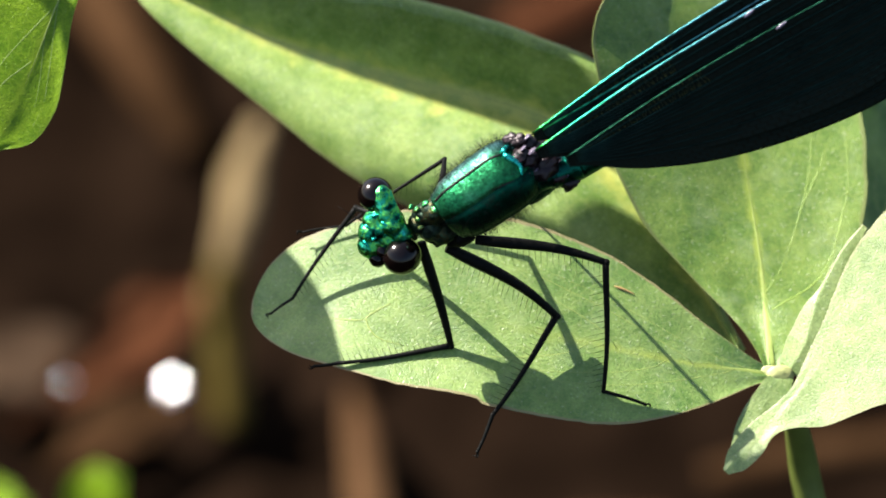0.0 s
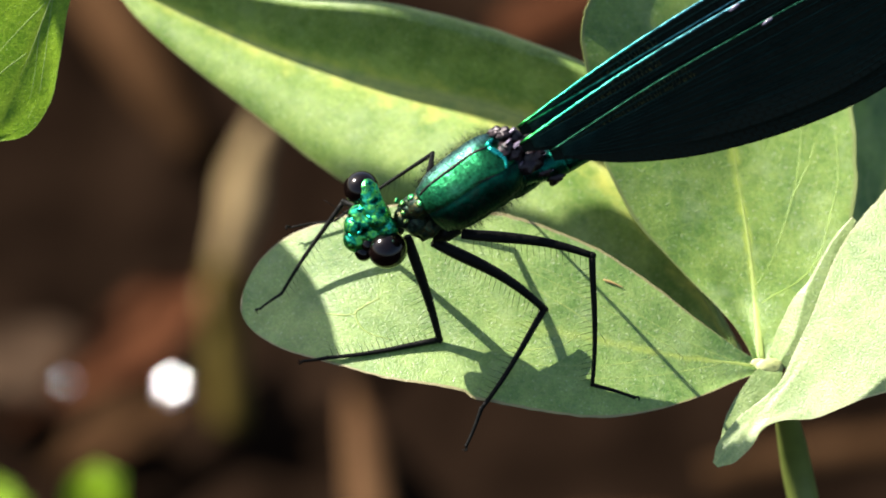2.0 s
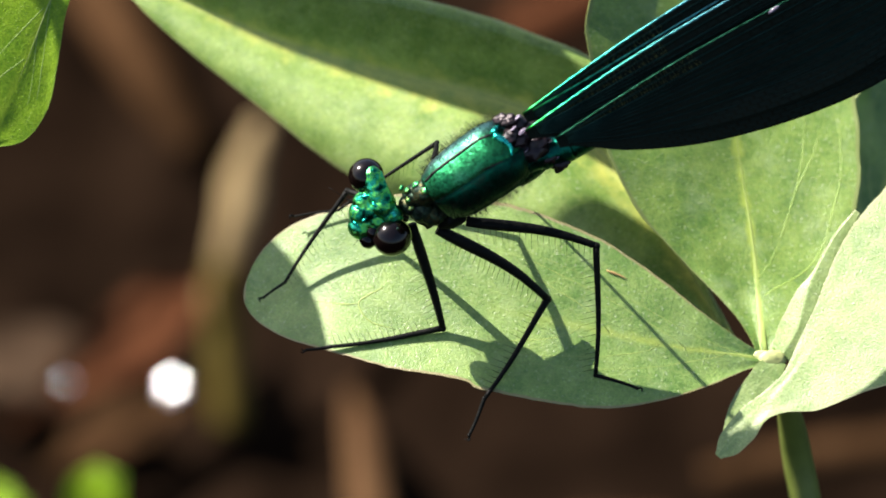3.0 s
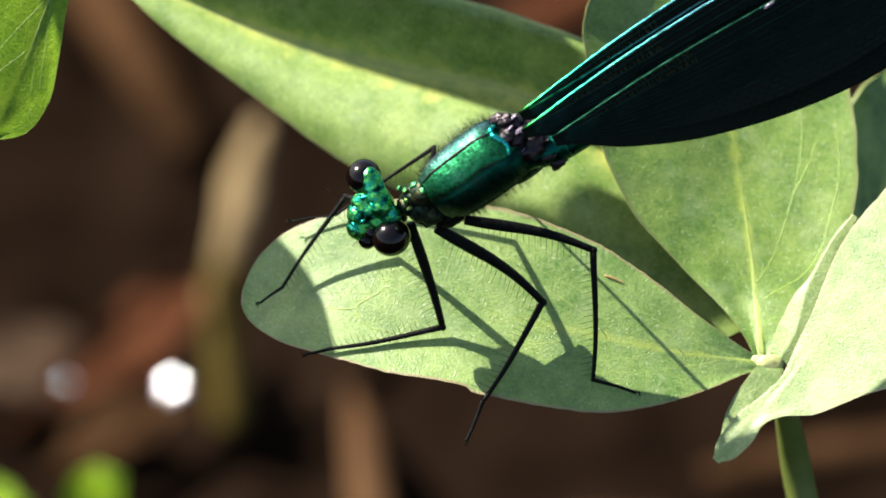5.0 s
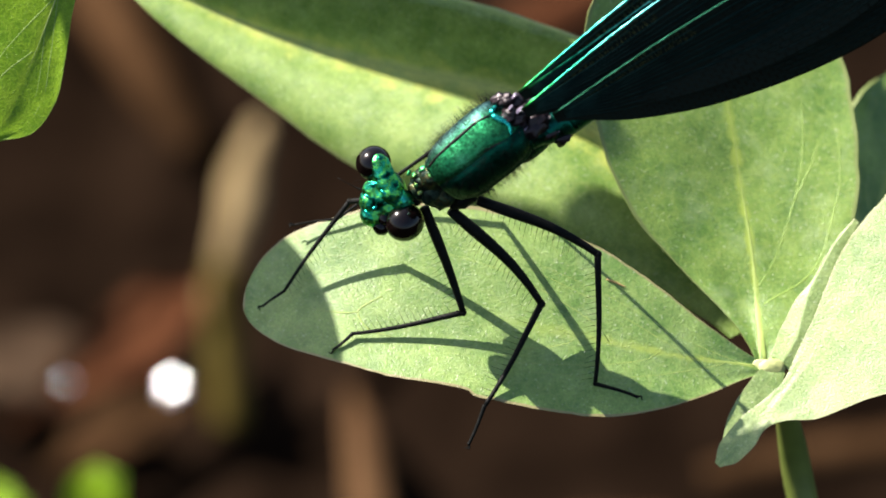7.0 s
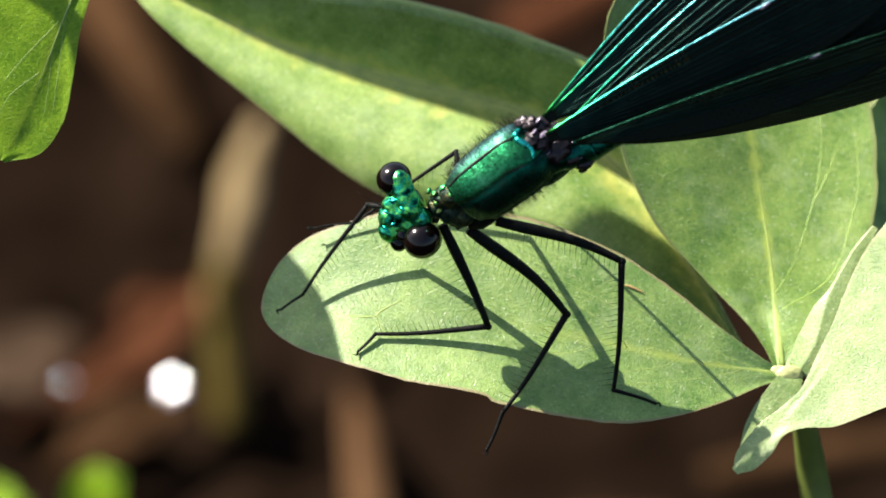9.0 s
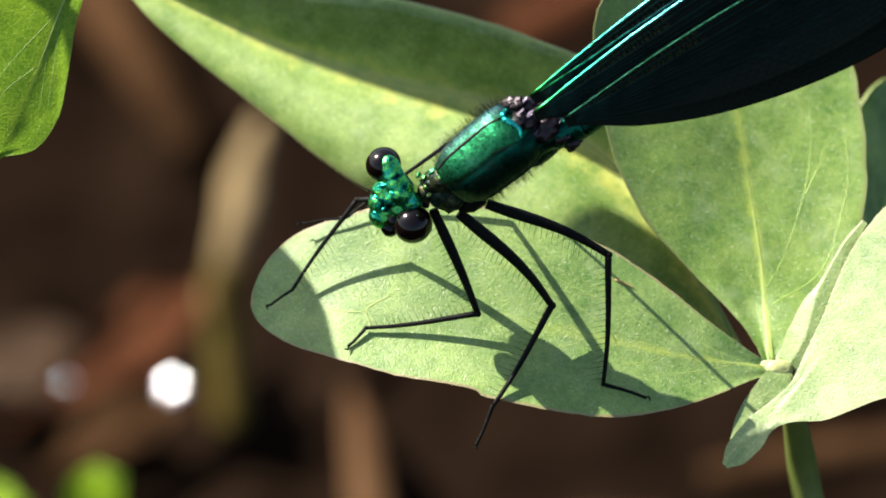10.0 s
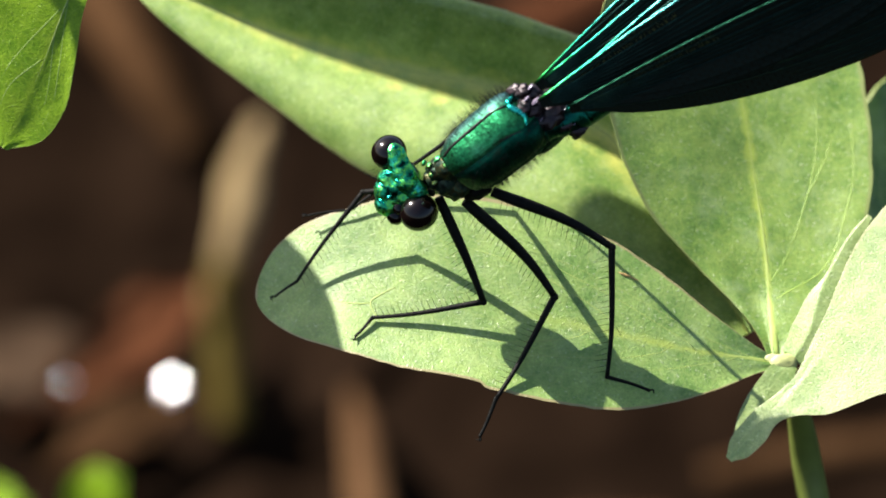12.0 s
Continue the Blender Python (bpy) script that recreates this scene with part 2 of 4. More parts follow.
def tube(bm, pts, radii, sides=8, flat=1.0, up=(0, 0, 1), caps=True):
    """A tube along pts; radii: even row of values along it; flat: height over width."""
    rings = []
    n = len(pts)
    for k, q in enumerate(pts):
        q = Vector(q)
        d = (Vector(pts[min(k + 1, n - 1)]) - Vector(pts[max(k - 1, 0)])).normalized()
        x = d.cross(Vector(up))
        x = x.normalized() if x.length > 1e-4 else d.orthogonal().normalized()
        y = x.cross(d)
        r = max(table(radii, k / (n - 1)), 0.001)
        rings.append([bm.verts.new(q + x * r * math.cos(a) + y * r * flat * math.sin(a))
                      for a in (2 * math.pi * j / sides for j in range(sides))])
    for a, b in zip(rings, rings[1:]):
        for j in range(sides):
            bm.faces.new((a[j], a[(j + 1) % sides], b[(j + 1) % sides], b[j]))
    if caps:
        bm.faces.new(rings[0][::-1])
        bm.faces.new(rings[-1])


def blob(bm, centre, axes, nu=20, nv=14, rough=0.0, freq=1.0):
    """An egg with three half-axes (vectors), its surface roughened by noise."""
    ax = [Vector(a) for a in axes]
    c = Vector(centre)
    m = bmesh.ops.create_uvsphere(bm, u_segments=nu, v_segments=nv, radius=1.0)
    for v in m["verts"]:
        q = v.co.copy()
        k = 1 + rough * noise.noise(q * freq + c)
        v.co = c + (ax[0] * q.x + ax[1] * q.y + ax[2] * q.z) * k


def needle(bm, a, b, r):
    a, b = Vector(a), Vector(b)
    d = (b - a).normalized()
    x = d.orthogonal().normalized()
    y = d.cross(x)
    ring = [bm.verts.new(a + (x * math.cos(k) + y * math.sin(k)) * r) for k in (0, 2.1, 4.2)]
    tip = bm.verts.new(b)
    for j in range(3):
        bm.faces.new((ring[j], ring[(j + 1) % 3], tip))


class LeafShape:
    """A leaf's surface: a midrib curve, half-widths on its two sides, a facing, a cup and a wave;
    fold lifts each half as a plane, curl bends its rim."""

    def __init__(self, rib, wide_a, wide_b, face, cup=(0.1, 0.1), wave=0.15, seed=1, twist=0.0, blunt=0.0, nick=None, fold=(0.0, 0.0), curl=(0.0, 0.0)):
        self.blunt, self.nick, self.fold, self.curl = blunt, nick, fold, curl
        self.rib = spline(rib, 61)
        self.a, self.b, self.face, self.cup, self.wave, self.seed, self.twist = wide_a, wide_b, Vector(face).normalized(), cup, wave, seed, twist

    def at(self, t, s, lift=0.0):
        f = min(max(t, 0), 1) * 60
        i = min(int(f), 59)
        q = self.rib[i].lerp(self.rib[i + 1], f - i)
        d = (self.rib[min(i + 2, 60)] - self.rib[max(i - 1, 0)]).normalized()
        across = self.face.cross(d).normalized()
        if self.twist:
            across = Matrix.Rotation(self.twist * t, 3, d) @ across
        up = d.cross(across)
        w = table(self.a if s > 0 else self.b, t)
        if self.blunt and t > 1 - self.blunt:
            w *= math.sqrt(max(0.0, 1 - ((t - 1 + self.blunt) / self.blunt) ** 2))
        if self.nick and s > 0:
            at, deep, wide = self.nick
            w *= 1 - deep * math.exp(-((t - at) / wide) ** 2) - 0.07 * max(0.0, min(1.0, (t - at) / 0.016)) * max(0.0, 1 - (t - at) / 0.3)
        cup = self.cup[0] if s > 0 else self.cup[1]
        ripple = self.wave * (noise.noise(Vector((t * 5, s * 1.6, self.seed))) + 0.5 * noise.noise(Vector((t * 13, s * 3.1, self.seed + 7))) * abs(s))
        edge = 1 + 0.025 * noise.noise(Vector((t * 9, s, self.seed + 3))) + 0.011 * noise.noise(Vector((t * 47, s, self.seed + 5)))
        k = 0 if s > 0 else 1
        bent = w * (self.fold[k] * abs(s) + self.curl[k] * max(0.0, abs(s) - 0.86) ** 2 * 24)
        return q + across * (w * s * edge) + up * (cup * w * s * s + bent + ripple + lift)


def leaf(name, shape, parent, org, blade_mat, label="", veins=5, thick=0.28, rib=0.32, reach=0.5, rows=56, vein_mat=None, ways=()):
    """A leaf blade with its midrib and side veins as parts; org is taken off all points."""
    o = Vector(org)
    bm = bmesh.new()
    uvs = bm.loops.layers.uv.new("UVMap")
    half = 9
    grid = []
    for i in range(rows + 1):
        t = math.sin(i / rows * math.pi / 2)
        grid.append([bm.verts.new(shape.at(t, j / half) - o) for j in range(-half, half + 1)])
    for i in range(rows):
        for j in range(2 * half):
            f = bm.faces.new((grid[i][j], grid[i + 1][j], grid[i + 1][j + 1], grid[i][j + 1]))
            for loop, (a, b) in zip(f.loops, ((i, j), (i + 1, j), (i + 1, j + 1), (i, j + 1))):
                loop[uvs].uv = (a / rows, (b - half) / half)
    for e in bm.edges:
        e.smooth = not e.is_boundary
    blade = part(name, bm, blade_mat, parent, label)
    solid = blade.modifiers.new("thickness", "SOLIDIFY")
    solid.thickness = thick * MM
    solid.offset = -1
    bm = bmesh.new()
    tube(bm, [shape.at(k / 40 * 0.985, 0.0, -0.015) - o for k in range(41)], (rib * 0.9, rib * 0.6, rib * 0.36, rib * 0.2, rib * 0.1), 8, 0.16, shape.face)
    part("midrib", bm, vein_mat or VEIN, blade)
    for k in range(veins):
        for side in (1, -1):
            t0 = 0.03 + 0.42 * (k + (0.35 if side > 0 else 0.0)) / veins
            bm = bmesh.new()
            pts = [shape.at(t0 + reach * (u / 20) ** 1.1, side * 0.84 * (u / 20) ** 0.62 * (1 - 0.25 * u / 20), 0.0) - o for u in range(21)]
            tube(bm, pts, (rib * 0.17, rib * 0.12, rib * 0.04), 6, 0.3, shape.face)
            part("side_vein", bm, vein_mat or VEIN, blade)
    for way in ways:
        bm = bmesh.new()
        tube(bm, [shape.at(q.x, q.y, -0.004) - o for q in spline([(a, b, 0) for a, b in way], 40)], (rib * 0.26, rib * 0.2, rib * 0.1), 6, 0.25, shape.face)
        part("side_vein", bm, VEIN_SOFT, blade)
    return blade


# ---- ground and litter ----
def ground_mesh():
    def spread(k, n):
        u = 2 * k / n - 1
        return u * 0.16 + (abs(u) ** 7) * u * 60
    n = 120
    vs, fs = [], []
    for i in range(n + 1):
        for j in range(n + 1):
            x, y = spread(i, n), spread(j, n) + 0.14
            far = min(1.0, 0.2 / (abs(x) + abs(y - 0.14) + 0.05))
            z = (0.006 * noise.noise(Vector((x * 35, y * 35, 2))) + 0.003 * noise.noise(Vector((x * 120, y * 120, 5)))) * far - 0.002
            vs.append((x, y, z))
    for i in range(n):
        for j in range(n):
            a = i * (n + 1) + j
            fs.append((a, a + n + 1, a + n + 2, a + 1))
    me = bpy.data.meshes.new("ground")
    me.from_pydata(vs, [], fs)
    for f in me.polygons:
        f.use_smooth = True
    return me


# mud coloured nearly black, standing in for the shade of plants above it
MUD = plain_material("shade_toned_mud", (0.0024, 0.0015, 0.0010), (0.0108, 0.0064, 0.0038), 60, 1.0, 0.6, 0.002, 0.0)
STRAW = plain_material("dead_stalk", (0.036, 0.019, 0.009), (0.074, 0.042, 0.020), 120, 1.0, 0.3, 0.0001, 0.0)
PALE_STRAW = plain_material("pale_stalk", (0.095, 0.069, 0.032), (0.19, 0.143, 0.072), 120, 1.0, 0.3, 0.0001, 0.0)
OLIVE = plain_material("olive_stalk", (0.045, 0.033, 0.008), (0.09, 0.068, 0.017), 120, 1.0, 0.3, 0.0001, 0.0)
TAN = plain_material("tan_leaf", (0.017, 0.011, 0.0068), (0.038, 0.025, 0.0155), 90, 1.0, 0.3, 0.0001, 0.0)
RUST = plain_material("rust_leaf", (0.033, 0.0125, 0.006), (0.070, 0.028, 0.0125), 90, 1.0, 0.3, 0.0001, 0.0)
BARK = plain_material("brown_twig", (0.018, 0.0095, 0.0043), (0.044, 0.0235, 0.0108), 140, 1.0, 0.3, 0.0001, 0.0)

ground = new("ground", ground_mesh())
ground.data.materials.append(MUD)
tagged(ground, "muddy ground, coloured dark for the shade under the plants", "ground", "", "structure")


def stalk(name, pts, radii, mat, label, category, bend=0.4):
    base = Vector(pts[0])
    bm = bmesh.new()
    tube(bm, [q - base for q in spline(pts, 24)], radii, 10, 0.8)
    for v in bm.verts:
        v.co += Vector((noise.noise(v.co * 0.25), noise.noise(v.co * 0.25 + Vector((9, 0, 0))), 0)) * bend
    ob = part(name, bm, mat)
    ob.location = base * MM
    return tagged(ob, label, category, category + "s lying on the mud")


def litter_leaf(pts, wide, face, mat, label):
    base = Vector(pts[0])
    ob = new("dead_leaf")
    ob.location = base * MM
    tagged(ob, label, "dead leaf", "fallen leaves on the mud")
    leaf("blade", LeafShape(pts, [0, wide, wide * 1.2, wide * 0.8, 0], [0, wide * 0.9, wide, wide * 0.7, 0], face, (0.15, 0.1), 1.2, wide), ob, base, mat, veins=3, rows=24, vein_mat=mat)
    return ob


stalk("dead_stalk", [(-24.5, 216.9, 3.0), (-21.9, 223.2, 12.0), (-20.2, 232.0, 16.0), (-18.5, 237.4, 18.0)], (1.3, 1.7, 1.8, 0.9), PALE_STRAW, "pale dry broken plant stalk lying over mud", "stalk")
stalk("dead_stalk", [(-6.6, 186.1, 3.0), (-7.4, 195.2, 4.0), (-8.2, 203.6, 5.0), (-9.6, 212.0, 3.0)], (2.0, 2.15, 1.7, 0.7), STRAW, "dry brown stalk lying on dark mud", "stalk")
stalk("green_stalk", [(-21.7, 207.5, 2.0), (-22.1, 212.9, 8.0), (-22.4, 216.7, 16.0)], (1.6, 1.9, 1.5), OLIVE, "dull olive green broken stalk over the mud", "stalk")
stalk("twig", [(-41.7, 286.3, 5.0), (-36.1, 271.1, 6.0), (-30.9, 258.4, 6.0), (-25.9, 250.7, 3.0)], (3.2, 3.4, 3.0, 2.0), BARK, "thick brown twig lying on the mud", "twig")
stalk("twig", [(26.4, 197.6, 4.0), (34.9, 199.4, 5.0), (47.5, 201.6, 5.0)], (1.8, 2.2, 2.4), BARK, "brown twig lying on the mud", "twig")
stalk("twig", [(6.0, 189.6, 3.0), (13.9, 190.3, 4.0), (23.0, 190.4, 4.0)], (1.1, 1.4, 1.4), BARK, "short brown twig lying on the mud", "twig")
stalk("twig", [(7.0, 267.4, 5.0), (13.1, 270.1, 6.0), (20.6, 277.0, 6.0)], (3.0, 3.4, 3.0), RUST, "reddish brown twig lying on the mud", "twig")
litter_leaf([(-24.2, 228.2, 4.0), (-28.4, 218.8, 9.0), (-33.5, 212.6, 8.0), (-44.0, 206.5, 3.0)], 3.5, (0, -0.3, 1), RUST, "rust-brown fallen leaf on the mud")
litter_leaf([(-41.1, 199.0, 2.0), (-33.2, 204.1, 5.0), (-27.7, 209.3, 5.0), (-20.9, 212.5, 3.0)], 3.0, (0, -0.2, 1), BARK, "dull brown fallen leaf on the mud")
litter_leaf([(-50.6, 217.2, 2.0), (-43.9, 213.4, 6.0), (-38.1, 211.7, 6.0), (-30.1, 209.9, 3.0)], 4.4, (0.1, -0.2, 1), TAN, "broad dry brown fallen leaf on the mud")

WATER = plain_material("wet_drop", (0.7, 0.7, 0.7), (0.8, 0.8, 0.8), 300, 0.16, 0.0, 0.0001, 1.0, 0.8)


def drop(at, r, label):
    """A flat water bead whose top mirrors the sun."""
    bm = bmesh.new()
    half = Vector((-0.68, -0.69, 1.38)).normalized()
    x = half.orthogonal().normalized()
    y = half.cross(x)
    blob(bm, (0, 0, 0), (x * r, y * r, half * r * 0.3))
    ob = part("water_drop", bm, WATER)
    ob.location = Vector(at) * MM
    return tagged(ob, label, "water drop", "beads of water")


drop((-27.2, 206.1, 9.0), 1.0, "glinting bead of water on a dead leaf")
drop((-37.4, 199.9, 15.0), 0.28, "small bead of water on a dead leaf")


def seedling(base, tips, label):
    b = Vector(base)
    ob = new("seedling")
    ob.location = b * MM
    tagged(ob, label, "seedling", "seedlings over the mud")
    bm = bmesh.new()
    top = Vector(tips[0][0])
    tube(bm, [q - b for q in spline([b, b.lerp(top, 0.5) + Vector((1, 0, 0)), top], 12)], (0.7, 0.6, 0.5))
    part("stem", bm, STEM, ob)
    for k, (a, e, w) in enumerate(tips):
        a, e = Vector(a), Vector(e)
        leaf("leaf_blade", LeafShape([a, a.lerp(e, 0.5) + Vector((0, 0, 1.5)), e], [0.3, w, w * 1.1, w * 0.7, 0], [0.3, w, w * 1.1, w * 0.7, 0], (-0.1, -0.45, 0.8), (0.15, 0.15), 0.3, k + 20), ob, b, LEAF_FRESH, veins=3, rows=24)
    return ob


seedling((-34.5, 188.6, 0.0), [((-31.0, 130.8, 53.0), (-28.2, 126.6, 68.0), 3.7)], "small bright green seedling leaf low over the mud")
seedling((-47.5, 188.6, 0.0), [((-42.2, 135.9, 48.6), (-37.2, 133.7, 58.6), 3.6)], "bright green seedling leaf close to the mud")

# ---- the sprig with the pale leaves ----
ROOT = (21.5, -150.0, -135.0)
sprig = new("plant_sprig")
sprig.matrix_world = SLOPE @ shift(ROOT)
tagged(sprig, "leafy green sprig with broad pale waxy leaves", "plant")

bm = bmesh.new()
tube(bm, [q - Vector(ROOT) for q in spline([ROOT, (24.8, -80, -65), (25.0, -40, -27), (24.1, -22, -13.5), (22.75, -13.5, -9.0), (21.5, -8.8, -3.2)], 60)], (1.25, 1.1, 1.05, 1.0, 0.95, 0.5), 14)
part("stem", bm, STEM, sprig)
bm = bmesh.new()
for q, r in (((20.25, -7.68, -1.62), 0.44), ((20.95, -7.75, -1.45), 0.52)):
    blob(bm, Vector(q) - Vector(ROOT), ((r * 1.6, 0, 0), (0, r * 1.05, 0), (0, 0, r * 0.42)), 24, 16, 0.2, 2)
part("node", bm, NODE, sprig, "pale yellowish stem node")

# the leaf that carries the damselfly
PERCH = LeafShape([(20.30, -7.76, -1.54), (14.57, -6.97, -0.35), (7.56, -5.49, 0.18), (0.56, -4.17, 0.00), (-5.75, -3.65, -0.70), (-11.89, -3.80, -2.10)],
                  [0.5, 2.15, 3.95, 5.2, 5.4, 5.35, 5.1, 4.3, 3.3, 2.7], [0.4, 2.0, 3.9, 5.6, 6.55, 6.9, 6.7, 6.0, 4.8, 4.2],
                  (0, 0.29, 0.957), (0.10, 0.0), 0.13, 3, 0.0, 0.13, (0.530, 0.06, 0.008))
perch_leaf = leaf("leaf_blade", PERCH, sprig, ROOT, LEAF, "broad pale green perch leaf", 3, 0.05, 0.14, rows=150)
# a raised forked veinlet and a brown fleck on it
for way in (((0.72, -0.06), (0.745, 0.02), (0.766, 0.17), (0.74, 0.40), (0.685, 0.46)), ((0.766, 0.17), (0.80, 0.20), (0.86, 0.16))):
    bm = bmesh.new()
    tube(bm, spline([PERCH.at(a, b, 0.01) - Vector(ROOT) for a, b in way], 14), (0.03, 0.045, 0.02), 6, 0.4, PERCH.face)
    part("side_vein", bm, VEIN, perch_leaf)
bm = bmesh.new()
tube(bm, spline([PERCH.at(a, b, 0.08) - Vector(ROOT) for a, b in ((0.335, -0.70), (0.315, -0.715), (0.298, -0.72))], 9), (0.03, 0.09, 0.06, 0.05, 0.02), 6, 0.5)
part("dry_fleck", bm, FLECK, perch_leaf, "tiny orange-brown dry fleck")
# tall leaf behind
leaf("leaf_blade", LeafShape([(20.45, -7.41, -1.82), (20.08, -2.79, -4.48), (19.22, 3.94, -6.83), (18.06, 11.46, -8.82), (17.12, 18.66, -10.50)],
                             [0.5, 1.75, 4.2, 7.3, 8.8, 9.1, 9.0, 6.0], [1.0, 3.4, 5.4, 7.1, 7.9, 8.0, 7.0, 4.0],
                             (0.04, 0.25, 0.96), (0.08, 0.10), 0.35, 5, 0.36), sprig, ROOT, LEAF_BACK, "tall upright pale green leaf", 0, 0.06, 0.27, vein_mat=VEIN,
     ways=(((0.25, -0.03), (0.32, -0.25), (0.45, -0.45), (0.57, -0.56), (0.70, -0.63), (0.85, -0.66)), ((0.20, -0.1), (0.28, -0.68), (0.41, -0.80), (0.53, -0.85), (0.64, -0.82), (0.8, -0.8)),
           ((0.45, -0.45), (0.53, -0.62), (0.6, -0.72))))
# long leaf reaching back to the other side
long_leaf = leaf("leaf_blade", LeafShape([(18.6, -6.6, -7.5), (14.6, 0.7, -9.8), (9.9, 6.4, -11.8), (4.2, 9.2, -13.0), (-3.03, 10.9, -14.0), (-10.28, 13.1, -15.0), (-17.3, 16.3, -16.0), (-21.6, 18.8, -16.5)],
                                         [1.0, 6.0, 8.6, 8.6, 7.2, 4.2, 2.0, 0.3], [0.2, 1.2, 4.2, 4.6, 5.0, 3.7, 1.8, 0.3],
                                         (-0.10, 0.10, 0.99), (-0.70, 0.0), 0.14, 9, fold=(0.92, 0.95), curl=(-0.1, -1.1)), sprig, ROOT, LEAF_LONG, "long pale green leaf folded along its midrib", 0, 0.07, 0.6, vein_mat=VEIN)
# leaf bending to the viewer, its base drawn out into a lobe below the node
leaf("leaf_blade", LeafShape([(17.5, -13.8, 0.6), (18.65, -12.55, 0.7), (19.75, -11.3, 0.75), (20.95, -10.25, 0.7), (22.2, -9.05, 0.6), (25.0, -6.25, 0.5), (28.5, -3.46, 0.4), (32.7, -1.0, 0.2)],
                             [0.25, 0.78, 0.92, 0.95, 0.92, 0.86, 0.82, 0.79, 0.85, 1.5, 2.4, 3.7, 5.1, 6.0, 6.8], [0.25, 0.78, 0.92, 0.95, 0.75, 0.8, 1.2, 1.9, 2.75, 3.6, 4.6, 5.8, 7.0, 7.4, 7.7],
                             (-0.20, 0.34, 0.92), (0.0, 0.0), 0.06, 13), sprig, ROOT, LEAF_PALE, "sunlit whitish-green leaf with a drawn-out base", 0, 0.05, 0.03,
     ways=(((0.62, -0.02), (0.72, 0.2), (0.9, 0.3)), ((0.6, -0.3), (0.75, -0.25), (0.95, -0.1))), rows=80)
# narrow fresh leaf standing between the two, folded lengthwise
leaf("leaf_blade", LeafShape([(21.5, -7.6, -1.6), (22.5, -5.9, -1.3), (23.1, -3.7, -1.5), (23.55, -2.4, -1.8), (24.8, -0.1, -2.2), (26.2, 1.5, -2.6)],
                             [0.9, 1.25, 0.75, 0.12, 0.05, 0.02], [0.6, 0.9, 1.2, 1.3, 1.1, 0.3],
                             (-0.15, 0.15, 0.97), (0.0, 0.0), 0.03, 27, fold=(-0.35, -0.12)), sprig, ROOT, LEAF_PALE, "narrow pale green folded leaf", 0, 0.05, 0.03)
# back of the lobe
leaf("leaf_blade", LeafShape([(21.4, -7.85, -1.4), (20.4, -9.0, -0.9), (19.2, -10.6, -0.5), (18.0, -12.7, -0.1)],
                             [0.5, 0.85, 0.9, 0.9, 0.75, 0.35], [0.6, 0.9, 0.9, 0.85, 0.7, 0.3],
                             (-0.10, 0.13, 1.0), (0.0, 0.0), 0.03, 17), sprig, ROOT, LEAF_PALE, "small lobe turned out of the sun", 0, 0.06, 0.03)
# shaded leaf far behind
leaf("leaf_blade", LeafShape([(25.88, -4.30, -14.70), (28.26, 1.49, -18.20), (29.89, 7.36, -21.00), (30.76, 12.55, -23.10)],
                             [0.5, 3.4, 4.2, 3.4, 0.3], [0.5, 3.4, 4.2, 3.4, 0.3], (0.5, 0.2, 0.8), (0.1, 0.1), 0.3, 21), sprig, ROOT, LEAF_BACK, "dull green leaf in shade", 3)

# ---- the neighbour plant, whose leaf tip hangs in from above ----
ROOT_B = (-75.0, -150.0, -135.0)
neighbour = new("plant_neighbour")
neighbour.matrix_world = SLOPE @ shift(ROOT_B)
tagged(neighbour, "neighbouring plant with a fresh bright green leaf", "plant")
STEM_B = spline([ROOT_B, (-95, -60, -60), (-88, 35, -8), (-65.84, 77.96, 0.70)], 36)
bm = bmesh.new()
tube(bm, [q - Vector(ROOT_B) for q in STEM_B], (1.4, 1.3, 1.1, 0.8), 12)
part("stem", bm, STEM, neighbour)
for a, c in ((STEM_B[22], (-22.2, 20.3, 0.7)), (STEM_B[25], (-49.97, 46.07, 9.98)), (STEM_B[29], (-38.68, 55.51, 7.53))):
    bm = bmesh.new()
    c = Vector(c)
    tube(bm, [q - Vector(ROOT_B) for q in spline([a, a.lerp(c, 0.5) + Vector((0, 3, 0)), c], 16)], (0.6, 0.5, 0.45), 10)
    part("leaf_stalk", bm, STEM, neighbour)
leaf("leaf_blade", LeafShape([(-22.2, 20.3, 0.7), (-23.3, 16.8, 0.8), (-24.3, 14.2, 0.8), (-25.3, 11.55, 0.75), (-26.2, 9.45, 0.65), (-27.05, 7.55, 0.5), (-27.9, 6.2, 0.4)],
                             [0.7, 1.05, 1.35, 1.95, 2.35, 1.9, 0.3], [2.0, 3.5, 4.2, 4.5, 4.2, 3.0, 0.3], (-0.1, 0.1, 0.99), (0.12, 0.0), 0.12, 31, fold=(-0.30, 0.12)), neighbour, ROOT_B, LEAF_FRESH, "fresh bright green leaf", 0, 0.08, 0.16,
     ways=(((0.25, 0.04), (0.42, 0.40), (0.62, 0.62), (0.78, 0.66)), ((0.40, 0.04), (0.56, 0.34), (0.74, 0.50)), ((0.3, -0.04), (0.5, -0.35), (0.7, -0.5)), ((0.5, -0.04), (0.65, -0.3), (0.8, -0.4))))
